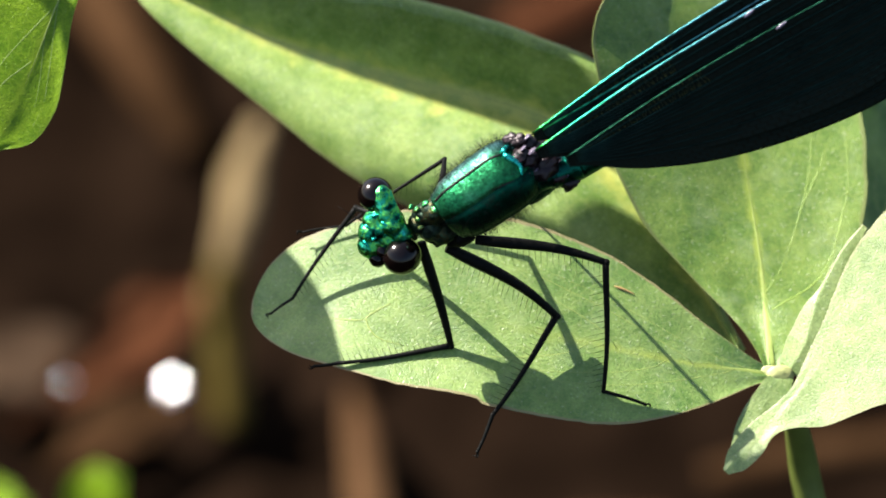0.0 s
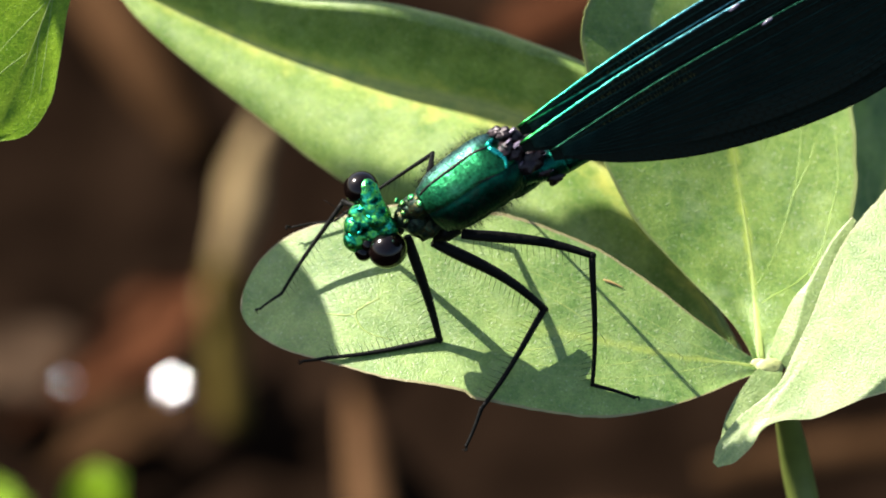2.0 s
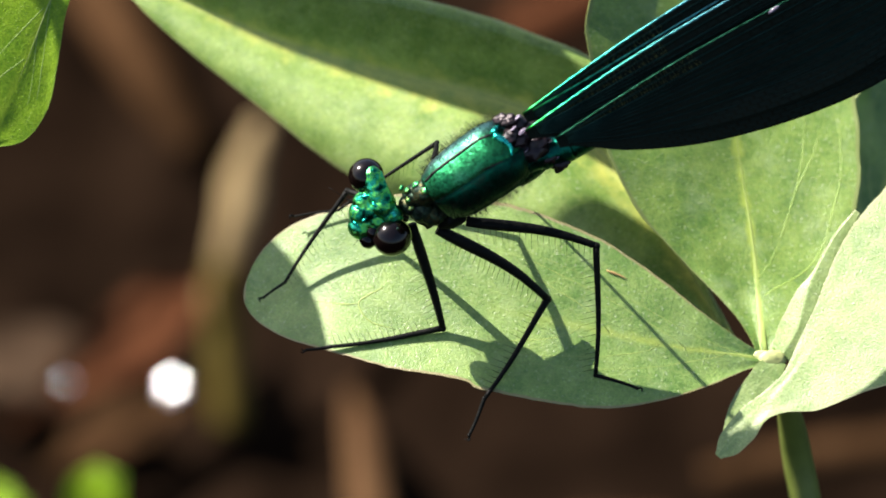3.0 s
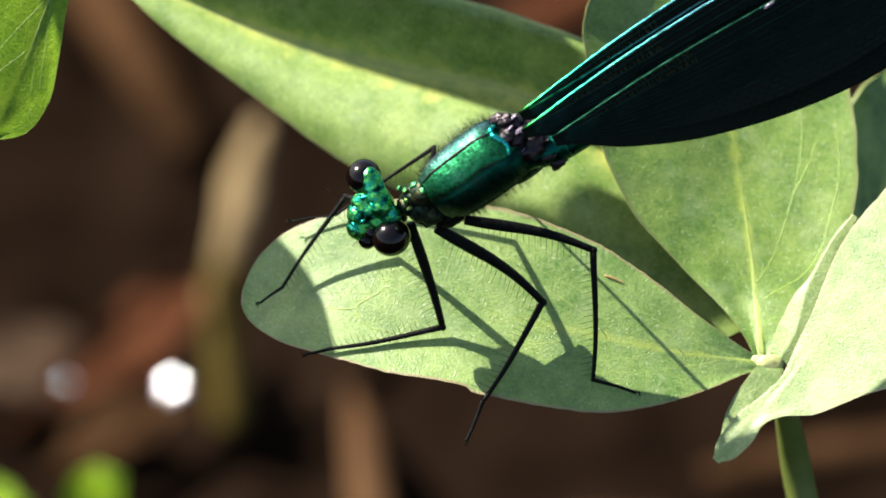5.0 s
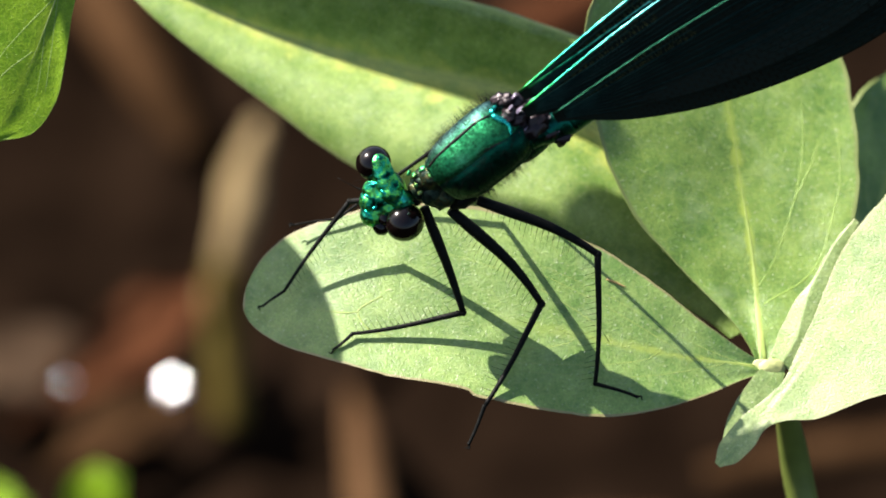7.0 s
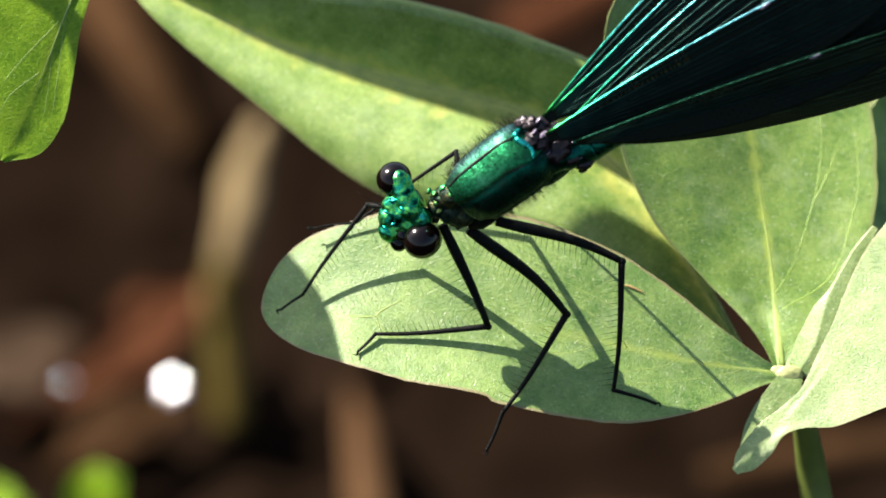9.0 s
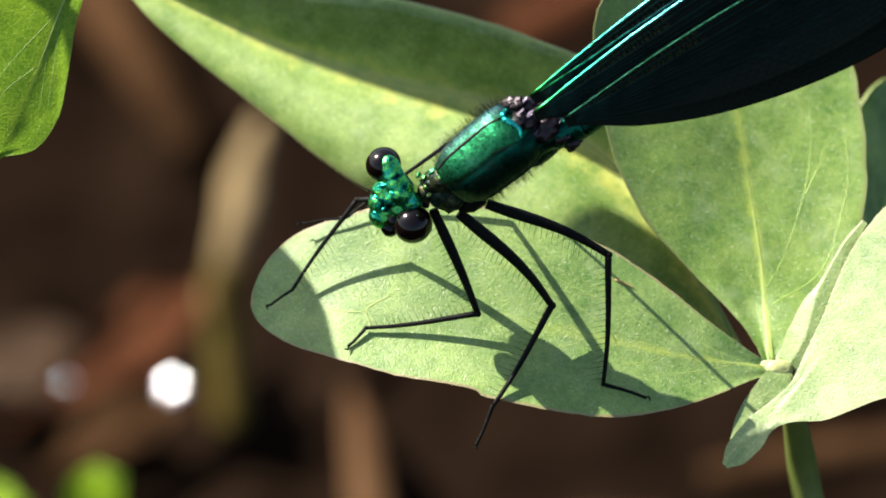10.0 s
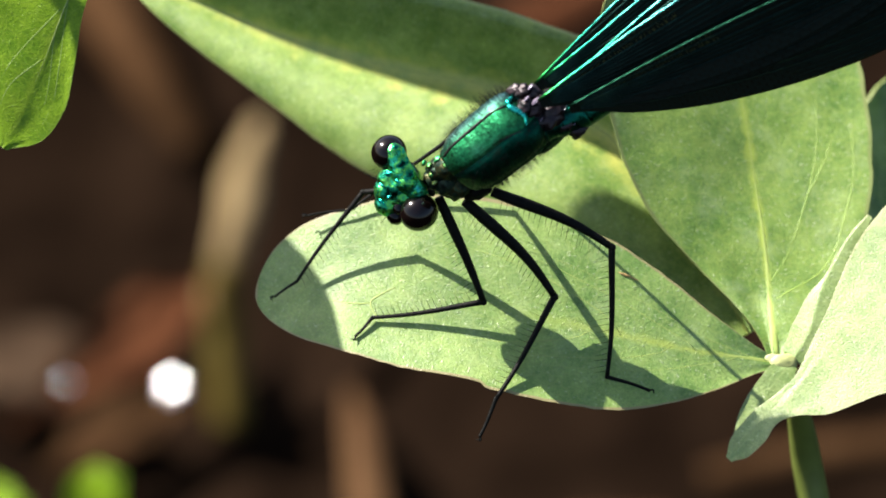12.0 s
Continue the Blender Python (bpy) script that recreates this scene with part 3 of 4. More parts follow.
# its higher leaves, out of view, added to cast shade on the sprig
leaf("leaf_blade", LeafShape([(-49.97, 46.07, 9.98), (-44.22, 35.90, 9.98), (-39.84, 30.05, 9.98), (-31.11, 17.21, 9.98)],
                             [0.6, 2.4, 3.2, 3.1, 2.9, 2.6], [0.5, 2.2, 3.2, 3.1, 2.9, 2.6], (0.1, 0.1, 1), (0.05, 0.05), 0.1, 33, 0.0, 0.12), neighbour, ROOT_B, LEAF_FRESH, "fresh bright green leaf", 5)
leaf("leaf_blade", LeafShape([(-65.84, 77.96, 0.70), (-58.22, 73.21, 0.70), (-42.07, 63.01, 0.70), (-22.99, 50.43, 0.70), (-18.66, 47.77, 0.70)],
                             [1.0, 3.6, 4.4, 4.4, 4.0, 2.0], [1.0, 3.6, 4.4, 4.4, 4.0, 2.0], (0.1, 0.1, 1), (0.02, 0.02), 0.1, 35, 0.0, 0.15), neighbour, ROOT_B, LEAF_FRESH, "fresh bright green leaf", 5)
leaf("leaf_blade", LeafShape([(-38.68, 55.51, 7.53), (-33.53, 51.81, 7.35), (-28.38, 48.39, 7.18), (-23.06, 44.15, 6.90)],
                             [3.4, 4.0, 4.0, 3.3, 1.8], [4.0, 5.8, 6.0, 5.0, 3.3], (0.1, 0.1, 1), (0.05, 0.05), 0.1, 37, 0.0, 0.25), neighbour, ROOT_B, LEAF_FRESH, "fresh bright green leaf", 4)
# ---- the damselfly ----
CENTRE = Vector((2.54, 4.15, 9.03))
FWD = Vector((-173, -121, -48)).normalized()
DORSAL = Vector((-0.324, 0.432, 0.84))
DORSAL = (DORSAL - FWD * DORSAL.dot(FWD)).normalized()
NEAR = DORSAL.cross(FWD)
BODY_AXES = Matrix((FWD, NEAR, DORSAL)).transposed()
LOWER = Vector((0, 0, 0.875))
BODY_REST = shift(CENTRE - LOWER) @ BODY_AXES.to_4x4()
damselfly = new("damselfly")
damselfly.matrix_world = SLOPE @ BODY_REST
tagged(damselfly, "metallic green damselfly with blue-black wings on a leaf", "damselfly")


def on_body(p):
    """From the sprig's frame to the insect's own: x ahead, y to its left, z to its back."""
    return BODY_AXES.transposed() @ (Vector(p) - CENTRE)


def boxy(v):
    """Squares a round section off."""
    return math.copysign(abs(v) ** 0.9, v)


def thorax():
    n, m = 34, 64
    wide = (1.2, 1.62, 1.76, 1.82, 1.85, 1.85, 1.75, 1.1)
    tall = (1.85, 2.1, 2.16, 2.18, 2.2, 2.2, 1.75, 0.85)
    aside, ahead, long = 0.15, 3.2, 6.4

    def flat_of(a):
        return boxy(math.cos(a)) * (1.32 if math.cos(a) > 0 else 1.0)

    def shell(from_j, to_j):
        bm = bmesh.new()
        rings = []
        for i in range(n + 1):
            t = i / n
            x = ahead - long * t
            w, h = table(wide, t), table(tall, t)
            ring = []
            for j in range(from_j, to_j + 1):
                a = 2 * math.pi * j / m
                k = 1 + 0.02 * math.exp(-(math.atan2(math.sin(a - math.pi / 2), math.cos(a - math.pi / 2)) / 0.06) ** 2)
                for sut in (0.785, 2.55, -0.3, 3.34):
                    d = math.atan2(math.sin(a - sut), math.cos(a - sut))
                    k -= 0.05 * math.exp(-(d / 0.08) ** 2)
                k += 0.015 * noise.noise(Vector((x, math.cos(a) * 2, math.sin(a) * 2)))
                ring.append(bm.verts.new((x, aside + w * k * flat_of(a), h * k * boxy(math.sin(a)) - 0.5 * (t - 0.5) ** 2 - 0.3)))
            rings.append(ring)
        for p, q in zip(rings, rings[1:]):
            for j in range(len(p) - 1):
                bm.faces.new((p[j], q[j], q[j + 1], p[j + 1]))
        for ring, turn in ((rings[0], 1), (rings[-1], -1)):
            bm.faces.new(ring[::turn])
        return bm
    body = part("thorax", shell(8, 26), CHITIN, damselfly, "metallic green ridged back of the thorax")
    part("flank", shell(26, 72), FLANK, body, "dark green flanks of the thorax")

    def skin(t, a, out=1.0):
        x = ahead - long * t
        return Vector((x, aside + table(wide, t) * out * flat_of(a), table(tall, t) * out * boxy(math.sin(a)) - 0.5 * (t - 0.5) ** 2 - 0.3))
    bm = bmesh.new()
    tube(bm, [skin(0.03 + 0.80 * k / 20, math.pi / 2, 1.008) for k in range(21)], (0.08, 0.11, 0.09), 6)
    part("dorsal_keel", bm, BROWN_CHITIN, body, "dark ridge along the back")
    for a in (0.785, 2.55, -0.3, 3.34):
        bm = bmesh.new()
        tube(bm, [skin(0.08 + 0.8 * k / 20, a + 0.12 * math.sin(k / 5), 0.945) for k in range(21)], (0.03, 0.09, 0.05), 6)
        part("suture", bm, BROWN_CHITIN, body)
    for side in (1, -1):
        bm = bmesh.new()
        pts = [skin(0.84 + 0.07 * math.sin(u * 2.6), math.pi / 2 - side * (0.02 + 0.75 * u), 1.03) for u in (k / 10 for k in range(11))]
        tube(bm, pts, (0.2, 0.22, 0.16, 0.06), 8, 0.8)
        part("collar_ridge", bm, CYAN_CHITIN, body, "bright cyan crescent ridge")
    bm = bmesh.new()
    rnd = random.Random(4)
    for k in range(3000):
        t, a = rnd.uniform(0.02, 0.98), rnd.uniform(0, 2 * math.pi)
        q = skin(t, a, 1.0)
        out = Vector((0.25 * rnd.uniform(-1, 1), math.cos(a), math.sin(a))) + Vector([rnd.uniform(-0.3, 0.3) for _ in range(3)])
        needle(bm, q, q + out.normalized() * rnd.uniform(0.25, 0.95), 0.010)
    tagged(part("bristle_coat", bm, HAIR_MAT, body, "fine dark hairs"), kind="stuff")
    bm = bmesh.new()
    blob(bm, on_body((5.70, 3.98, 8.33)), ((1.9, 0, 0), (0, 0.95, 0), (0, 0, 1.1)), 22, 14, 0.08, 1.5)
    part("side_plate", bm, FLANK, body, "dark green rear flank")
    # rear of the thorax between the wing roots
    for q, r in (((5.15, 6.35, 10.2), 0.55), ((5.65, 6.05, 10.25), 0.5), ((4.58, 6.60, 10.54), 0.42), ((4.07, 6.70, 10.29), 0.36), ((4.71, 5.67, 10.82), 0.47), ((5.85, 5.00, 9.91), 0.94), ((4.82, 4.82, 10.05), 0.85), ((6.02, 6.02, 9.91), 0.59), ((7.06, 4.66, 9.45), 0.77), ((6.53, 5.34, 10.15), 0.5), ((5.26, 5.43, 10.71), 0.45), ((7.75, 4.08, 9.17), 0.5), ((8.16, 4.83, 9.38), 0.42)):
        bm = bmesh.new()
        blob(bm, on_body(q), ((r * 1.25, 0, 0), (0, r, 0), (0, 0, r * 0.7)), 18, 12, 0.5, 2.2)
        part("hinge_plate", bm, BROWN_CHITIN, body, "dark brown plate between the wings")
    for q, r in (((5.06, 6.77, 10.68), 0.31), ((5.39, 5.94, 11.10), 0.34), ((6.30, 4.08, 9.45), 0.34), ((7.04, 5.37, 10.33), 0.19), ((7.53, 4.42, 9.87), 0.2), ((5.67, 4.82, 10.68), 0.16), ((4.85, 6.11, 11.13), 0.2)):
        bm = bmesh.new()
        blob(bm, on_body(q), ((r * 0.85, 0.10, 0.05), (-0.10, r * 0.5, 0.05), (0, 0.05, r * 0.4)), 20, 14, 0.4, 2.4)
        part("hinge_plate", bm, PALE_CHITIN, body, "pale shiny wing hinge plate")
    return body


def prothorax():
    ob = None
    for q, r in (((-0.55, 2.31, 7.20), 0.75), ((-1.10, 2.10, 6.80), 0.7), ((-1.45, 1.55, 6.30), 0.62), ((-0.66, 1.41, 6.40), 0.8), ((-0.07, 1.14, 6.20), 0.8), ((-1.10, 2.38, 6.90), 0.5)):
        bm = bmesh.new()
        blob(bm, on_body(q), ((r * 1.1, 0, 0), (0, r * 1.15, 0), (0, 0, r)), 18, 12, 0.25, 3)
        if ob:
            part("neck_plate", bm, NECK_DARK, ob)
        else:
            ob = part("prothorax", bm, NECK_DARK, damselfly, "dark knobbed neck shield")
    for q, r in (((-1.07, 2.75, 7.50), 0.24), ((-0.45, 2.96, 7.80), 0.22), ((-1.62, 2.41, 7.30), 0.2), ((-0.93, 2.00, 7.50), 0.22), ((-1.48, 1.89, 7.20), 0.24), ((-0.48, 2.41, 7.90), 0.26), ((-1.34, 1.38, 7.00), 0.2), ((-1.96, 2.58, 7.00), 0.17)):
        bm = bmesh.new()
        blob(bm, on_body(q), ((r * 1.2, 0.03, 0), (0, r, 0.03), (0, 0, r * 0.8)), 14, 10, 0.3, 4)
        part("neck_knob", bm, NECK_CHITIN, ob, "shiny green knob")
    bm = bmesh.new()
    blob(bm, on_body((-0.21, 0.93, 5.40)), ((0.8, 0, 0), (0, 0.7, 0), (0, 0, 0.7)), 16, 10, 0.4, 3)
    blob(bm, on_body((1.18, 1.00, 5.60)), ((1.1, 0, 0), (0, 0.8, 0), (0, 0, 0.7)), 16, 10, 0.4, 3)
    part("breast_plate", bm, LEG_MAT, damselfly, "dark underside that carries the legs")
    return ob


HEAD_C = Vector((-3.46, 1.49, 5.78))
HEAD_Y = (Vector((-2.52, -0.35, 6.02)) - Vector((-4.31, 3.41, 6.58))).normalized()
HEAD_X = Vector((-0.80, -0.35, -0.40))
HEAD_X = (HEAD_X - HEAD_Y * HEAD_X.dot(HEAD_Y)).normalized()
HEAD_Z = HEAD_X.cross(HEAD_Y)
if HEAD_Z.z < 0:
    HEAD_Z = -HEAD_Z


def head():
    def h(x, y, z):
        return on_body(HEAD_C + HEAD_X * x + HEAD_Y * y + HEAD_Z * z)

    def ax(x, y, z):
        return tuple(h(*v) - h(0, 0, 0) for v in ((x, 0, 0), (0, y, 0), (0, 0, z)))
    bm = bmesh.new()
    for q, r in (((-3.79, 3.34, 6.80), 0.62), ((-3.69, 3.00, 6.85), 0.62), ((-3.55, 2.59, 6.80), 0.68), ((-3.38, 2.10, 6.75), 0.74), ((-3.07, 1.55, 6.70), 0.8), ((-2.62, 0.97, 6.40), 0.74), ((-4.21, 1.69, 6.35), 0.74), ((-4.42, 1.00, 6.10), 0.82), ((-4.42, 0.24, 5.80), 0.85), ((-3.93, 1.24, 6.30), 0.85), ((-3.52, 0.66, 5.90), 0.95), ((-3.46, 1.59, 5.60), 1.2)):
        blob(bm, on_body(q), ((r, 0, 0), (0, r, 0), (0, 0, r)), 26, 18, 0.08, 2.2)
    tube(bm, spline([on_body(q) for q in ((-3.24, 3.62, 6.80), (-3.00, 2.93, 7.05), (-2.69, 2.17, 7.10), (-2.34, 1.41, 7.00), (-1.86, 0.66, 6.50))], 20), (0.09, 0.13, 0.14, 0.1), 8)
    ob = part("head", bm, HEAD_CHITIN, damselfly, "glittering green bumpy head")
    fuse = ob.modifiers.new("fuse", "REMESH")
    fuse.mode = "VOXEL"
    fuse.voxel_size = 0.05 * MM
    fuse.use_smooth_shade = True
    even = ob.modifiers.new("even", "SMOOTH")
    even.factor, even.iterations = 0.5, 22
    for q, e, r in (((-4.86, 1.48, 6.60), (-4.34, 1.21, 6.90), 0.12), ((-4.52, 1.96, 6.85), (-3.72, 2.10, 7.20), 0.11), ((-4.93, 0.59, 6.40), (-4.52, 0.10, 6.70), 0.12), ((-4.07, 0.72, 6.95), (-4.38, 0.38, 6.90), 0.1), ((-3.79, 1.69, 7.15), (-3.31, 1.34, 7.35), 0.11)):
        bm = bmesh.new()
        tube(bm, spline([on_body(q), (on_body(q) + on_body(e)) / 2 + Vector((0, 0, 0.08)), on_body(e)], 9), (r * 0.4, r, r * 0.9, r * 0.3), 8)
        part("brow_ridge", bm, CYAN_CHITIN, ob, "shiny cyan ridge on the face")
    for q, r in (((-3.69, -0.07, 6.20), 0.47), ((-4.01, -0.55, 5.70), 0.55)):
        bm = bmesh.new()
        blob(bm, on_body(q), ((r, 0, 0), (0, r * 1.1, 0), (0, 0, r)), 20, 14, 0.1, 2)
        part("mouthparts", bm, EYE_MAT, ob, "glossy black mouthparts")
    for q, r in (((-4.14, 3.35, 6.20), 1.12), ((-2.52, -0.41, 6.25), 1.24)):
        c = on_body(q)
        d = tuple((h(*v) - h(0, 0, 0)) * r for v in ((0.98, 0, 0), (0, 0.95, 0), (0, 0, 1.0)))
        bm = bmesh.new()
        blob(bm, c, d, 32, 24)
        part("eye", bm, EYE_MAT, ob, "large glossy blackish eye")
    for x, y, z in ((0.35, 0.1, 0.95), (-0.1, -0.35, 0.95), (-0.1, 0.5, 0.95)):
        bm = bmesh.new()
        blob(bm, h(x, y, z - 0.1), ax(0.13, 0.13, 0.1), 12, 8)
        part("ocellus", bm, EYE_MAT, ob)
    for y, e in ((-0.95, (2.0, -2.3, 0.9)), (1.1, (2.2, 1.6, 0.9))):
        bm = bmesh.new()
        a = (0.75, y, 0.45)
        tube(bm, spline([h(*a), h(a[0] + 0.35, a[1], a[2] + 0.25), h(*e)], 10), (0.13, 0.09, 0.03, 0.012), 6)
        part("antenna", bm, LEG_MAT, ob)
    bm = bmesh.new()
    rnd = random.Random(8)
    for k in range(160):
        u, w = rnd.uniform(-1.6, 1.6), rnd.uniform(0, 2 * math.pi)
        q = Vector((0.8 + 0.5 * math.cos(w), u, 0.8 * math.sin(w) - 0.2))
        e = q + Vector((math.cos(w) * 0.5, rnd.uniform(-0.2, 0.2), math.sin(w) * 0.5))
        needle(bm, h(*q), h(*e), 0.01)
    tagged(part("bristle_coat", bm, HAIR_MAT, ob, "fine dark hairs"), kind="stuff")
    return ob


def abdomen():
    line = spline([on_body(q) for q in ((5.18, 4.29, 9.17), (8.95, 5.59, 9.17), (17.69, 10.83, 9.28), (31.37, 20.24, 9.63))], 101)
    cut = (0, 6, 17, 29, 42, 55, 68, 79, 87, 94, 100)
    for k, (u, w) in enumerate(zip(cut, cut[1:])):
        bm = bmesh.new()
        tube(bm, line[u:w + 1], (1.25 if k == 0 else 1.02, 1.12 if k == 0 else 0.95, 1.05), 18, 1.0)
        part("abdomen_segment", bm, ABDOMEN, damselfly, "slim dark green abdomen segment")
    bm = bmesh.new()
    rnd = random.Random(6)
    for k in range(160):
        q = line[rnd.randrange(1, 22)]
        a = rnd.uniform(0, 6.28)
        out = Vector((0.2, math.cos(a), math.sin(a)))
        needle(bm, q + out * 1.0, q + out * rnd.uniform(1.4, 1.9), 0.013)
    tagged(part("bristle_coat", bm, HAIR_MAT, damselfly, "fine dark hairs"), kind="stuff")


thorax()
prothorax()
head()
abdomen()

# wings: root, heading in degrees, roll, spread when opened (heading, roll)
LENGTH = 33.0
TRAIL = (0.7, 3.1, 4.9, 6.1, 6.9, 7.3, 7.1, 6.3, 4.5, 0.6)
RIDGE = (0.0, -0.25, -0.45, -0.5, -0.45, -0.35, -0.1, 0.3, 1.2, 3.2)


def wing(label, root, wide, lead=0.1, twin=False, lead_mat=None):
    def at(t, s, lift=0.0):
        lead, back = table(RIDGE, t), table(TRAIL, t) * wide
        y = lead + (max(back, lead + 0.1) - lead) * s
        fold = 0.035 * math.sin(s * 40) * (1 - s) * min(1, t * 6) + 0.25 * math.sin(math.pi * t) * s * s
        return Vector((LENGTH * t, -y, fold + lift))
    bm = bmesh.new()
    uvs = bm.loops.layers.uv.new("UVMap")
    n, m = 60, 36
    grid = [[bm.verts.new(at(i / n, j / m)) for j in range(m + 1)] for i in range(n + 1)]
    for i in range(n):
        for j in range(m):
            f = bm.faces.new((grid[i][j], grid[i][j + 1], grid[i + 1][j + 1], grid[i + 1][j]))
            for loop, (a, b) in zip(f.loops, ((i, j), (i, j + 1), (i + 1, j + 1), (i + 1, j))):
                loop[uvs].uv = (a / n, b / m)
    ob = part("wing", bm, WING, damselfly, label)
    solid = ob.modifiers.new("thickness", "SOLIDIFY")
    solid.thickness = 0.04 * MM
    bm = bmesh.new()
    tube(bm, [at(k / 50, 0.0, 0.03) for k in range(51)], (lead, lead, lead * 0.95, lead * 0.85, lead * 0.7, lead * 0.5), 8)
    part("leading_vein", bm, lead_mat or COSTA, ob, "shiny cyan leading edge")
    for k, (s0, s1, r) in enumerate(((0.08, 0.05, 0.05), (0.18, 0.12, 0.06), (0.22, 0.20, 0.03), (0.26, 0.27, 0.035), (0.30, 0.35, 0.03), (0.35, 0.44, 0.03), (0.41, 0.53, 0.03), (0.48, 0.62, 0.03), (0.55, 0.71, 0.025), (0.63, 0.79, 0.025), (0.72, 0.87, 0.025))):
        bm = bmesh.new()
        tube(bm, [at(0.02 + 0.93 * u / 36, s0 + (s1 - s0) * u / 36, 0.05) for u in range(37)], (r * 1.2, r, r * 0.8, r * 0.5), 6)
        part("wing_vein", bm, COSTA if twin and k == 1 else WING_VEIN, ob)
    for k in range(16):
        s0 = 0.16 + 0.05 * k
        bm = bmesh.new()
        tube(bm, [at(0.22 + 0.012 * k + (0.73 - 0.012 * k) * u / 20, s0 + 0.06 * u / 20, 0.03) for u in range(21)], (0.012, 0.02, 0.014), 5)
        part("wing_vein", bm, WING_VEIN, ob)
    bm = bmesh.new()
    blob(bm, at(0.465, 0.01, 0.06), ((0.42, 0.05, 0), (0, 0.11, 0), (0, 0, 0.09)), 10, 8)
    part("nodus", bm, PALE_CHITIN, ob, "pale knot on the leading edge")
    bm = bmesh.new()
    rnd = random.Random(int(root[0] * 10))
    for k in range(120):
        s = (k % 3) * 0.06
        t = 0.03 + 0.27 * k / 120 + rnd.uniform(-0.003, 0.003)
        needle(bm, at(t, s, 0.05), at(t + rnd.uniform(-0.002, 0.004), s + 0.06, 0.07), 0.024)
    tagged(part("cross_vein_net", bm, GOLD, ob, "golden cross veins"), "", "", "", "stuff")
    return ob


WINGS = (
    (wing("blue-black far hindwing with cyan leading edge", (6.52, 6.25, 11.03), 1.0, 0.075), (6.52, 6.25, 11.03), 31.5, 12, 8, -4),
    (wing("blue-black far forewing with cyan leading edge", (5.39, 7.00, 11.27), 0.9, 0.07, True), (5.39, 7.00, 11.27), 32.6, 16, 12, -6),
    (wing("blue-black near forewing with cyan leading edge", (5.56, 5.97, 11.69), 0.95, 0.075), (5.56, 5.97, 11.69), 31.4, 20, -4, 6),
    (wing("blue-black near hindwing with cyan leading edge", (7.36, 5.49, 11.69), 1.0, 0.06, False, COSTA_DIM), (7.36, 5.49, 11.69), 30.4, 24, -13, 38),
)

# legs: hip, knee, ankle, toe at rest; then knee, ankle and toe in the later stance
LEGS = (
    ((-1.35, 0.40, 4.90), (0.49, -5.97, 0.91), (-6.45, -7.05, 0.98), (-7.95, -7.25, 0.70), (2.37, -4.57, 1.40), (-4.62, -5.28, 0.35), (-5.80, -6.61, 0.63), 0.20),
    ((0.28, 0.10, 5.08), (7.01, -4.15, 1.40), (3.06, -10.23, 2.52), (2.12, -12.50, 2.31), None, None, None, 0.23),
    ((2.01, 0.59, 5.43), (10.00, -0.83, 3.71), (9.91, -8.79, 1.47), (12.48, -9.59, 1.82), None, None, None, 0.22),
    ((-1.70, 0.73, 4.73), (-5.39, 2.55, 0.35), (-9.33, -3.05, -0.98), (-10.67, -4.00, -1.12), None, None, None, 0.17),
    ((-0.48, 2.46, 5.43), (0.10, 5.56, 0.77), (-6.04, 1.44, -1.82), (-8.75, 1.05, -1.93), None, None, None, 0.14),
    ((2.27, 2.72, 7.53), (3.74, 5.85, 5.32), (3.52, 3.97, -2.17), (3.31, 3.38, -2.38), None, None, None, 0.14),
)


def leg_piece(name, long, radii, comb, label, bow=0.02):
    """A limb along +x with a comb of spines on its -y side."""
    bm = bmesh.new()
    tube(bm, [(long * k / 16, bow * long * math.sin(math.pi * (k / 16) ** 1.35), 0) for k in range(17)], radii, 10)
    blob(bm, (long, 0, 0), ((radii[-1] * 1.25, 0, 0), (0, radii[-1] * 1.15, 0), (0, 0, radii[-1] * 1.1)), 10, 8)
    ob = part(name, bm, LEG_MAT, damselfly, label)
    if comb:
        bm = bmesh.new()
        rnd = random.Random(int(long * 100))
        count = int(long / 0.36)
        for k in range(2, count):
            x = long * k / count
            e = rnd.uniform(0.8, 1.3)
            needle(bm, (x, 0, 0), (x + 0.25, -e, rnd.uniform(-0.25, 0.35)), 0.022)
        tagged(part("spine_comb", bm, HAIR_MAT, ob, "comb of fine spines"), kind="stuff")
    return ob


def make_leg(hip, knee, ankle, toe, thick, bow):
    a, b, c, d = (Vector(q) for q in (hip, knee, ankle, toe))
    a -= LOWER
    femur = leg_piece("femur", (b - a).length, (thick * 1.5, thick * 1.7, thick * 1.5, thick * 1.25, thick), True, "black thigh of the leg", bow)
    tibia = leg_piece("tibia", (c - b).length, (thick, thick * 0.85, thick * 0.7, thick * 0.6), True, "black thin shin of the leg")
    tarsus = leg_piece("tarsus", (d - c).length, (thick * 0.6, thick * 0.5, thick * 0.45), False, "black foot of the leg")
    long = (d - c).length
    for z in (-0.12, 0.12):
        bm = bmesh.new()
        tube(bm, spline([(long, 0, 0), (long + 0.25, 0.1, z), (long + 0.35, -0.1, z * 1.6)], 7), (0.06, 0.05, 0.015), 6)
        part("claw", bm, LEG_MAT, tarsus)
    return femur, tibia, tarsus, (b - a).length, (c - b).length


LEG_PARTS = [make_leg(*row[:4], row[7], bow) for row, bow in zip(LEGS, (0.012, 0.045, 0.04, 0.02, 0.02, 0.02))]

# ---- movement ----
PIVOT = Vector((4.06, -4.87, 0.00))
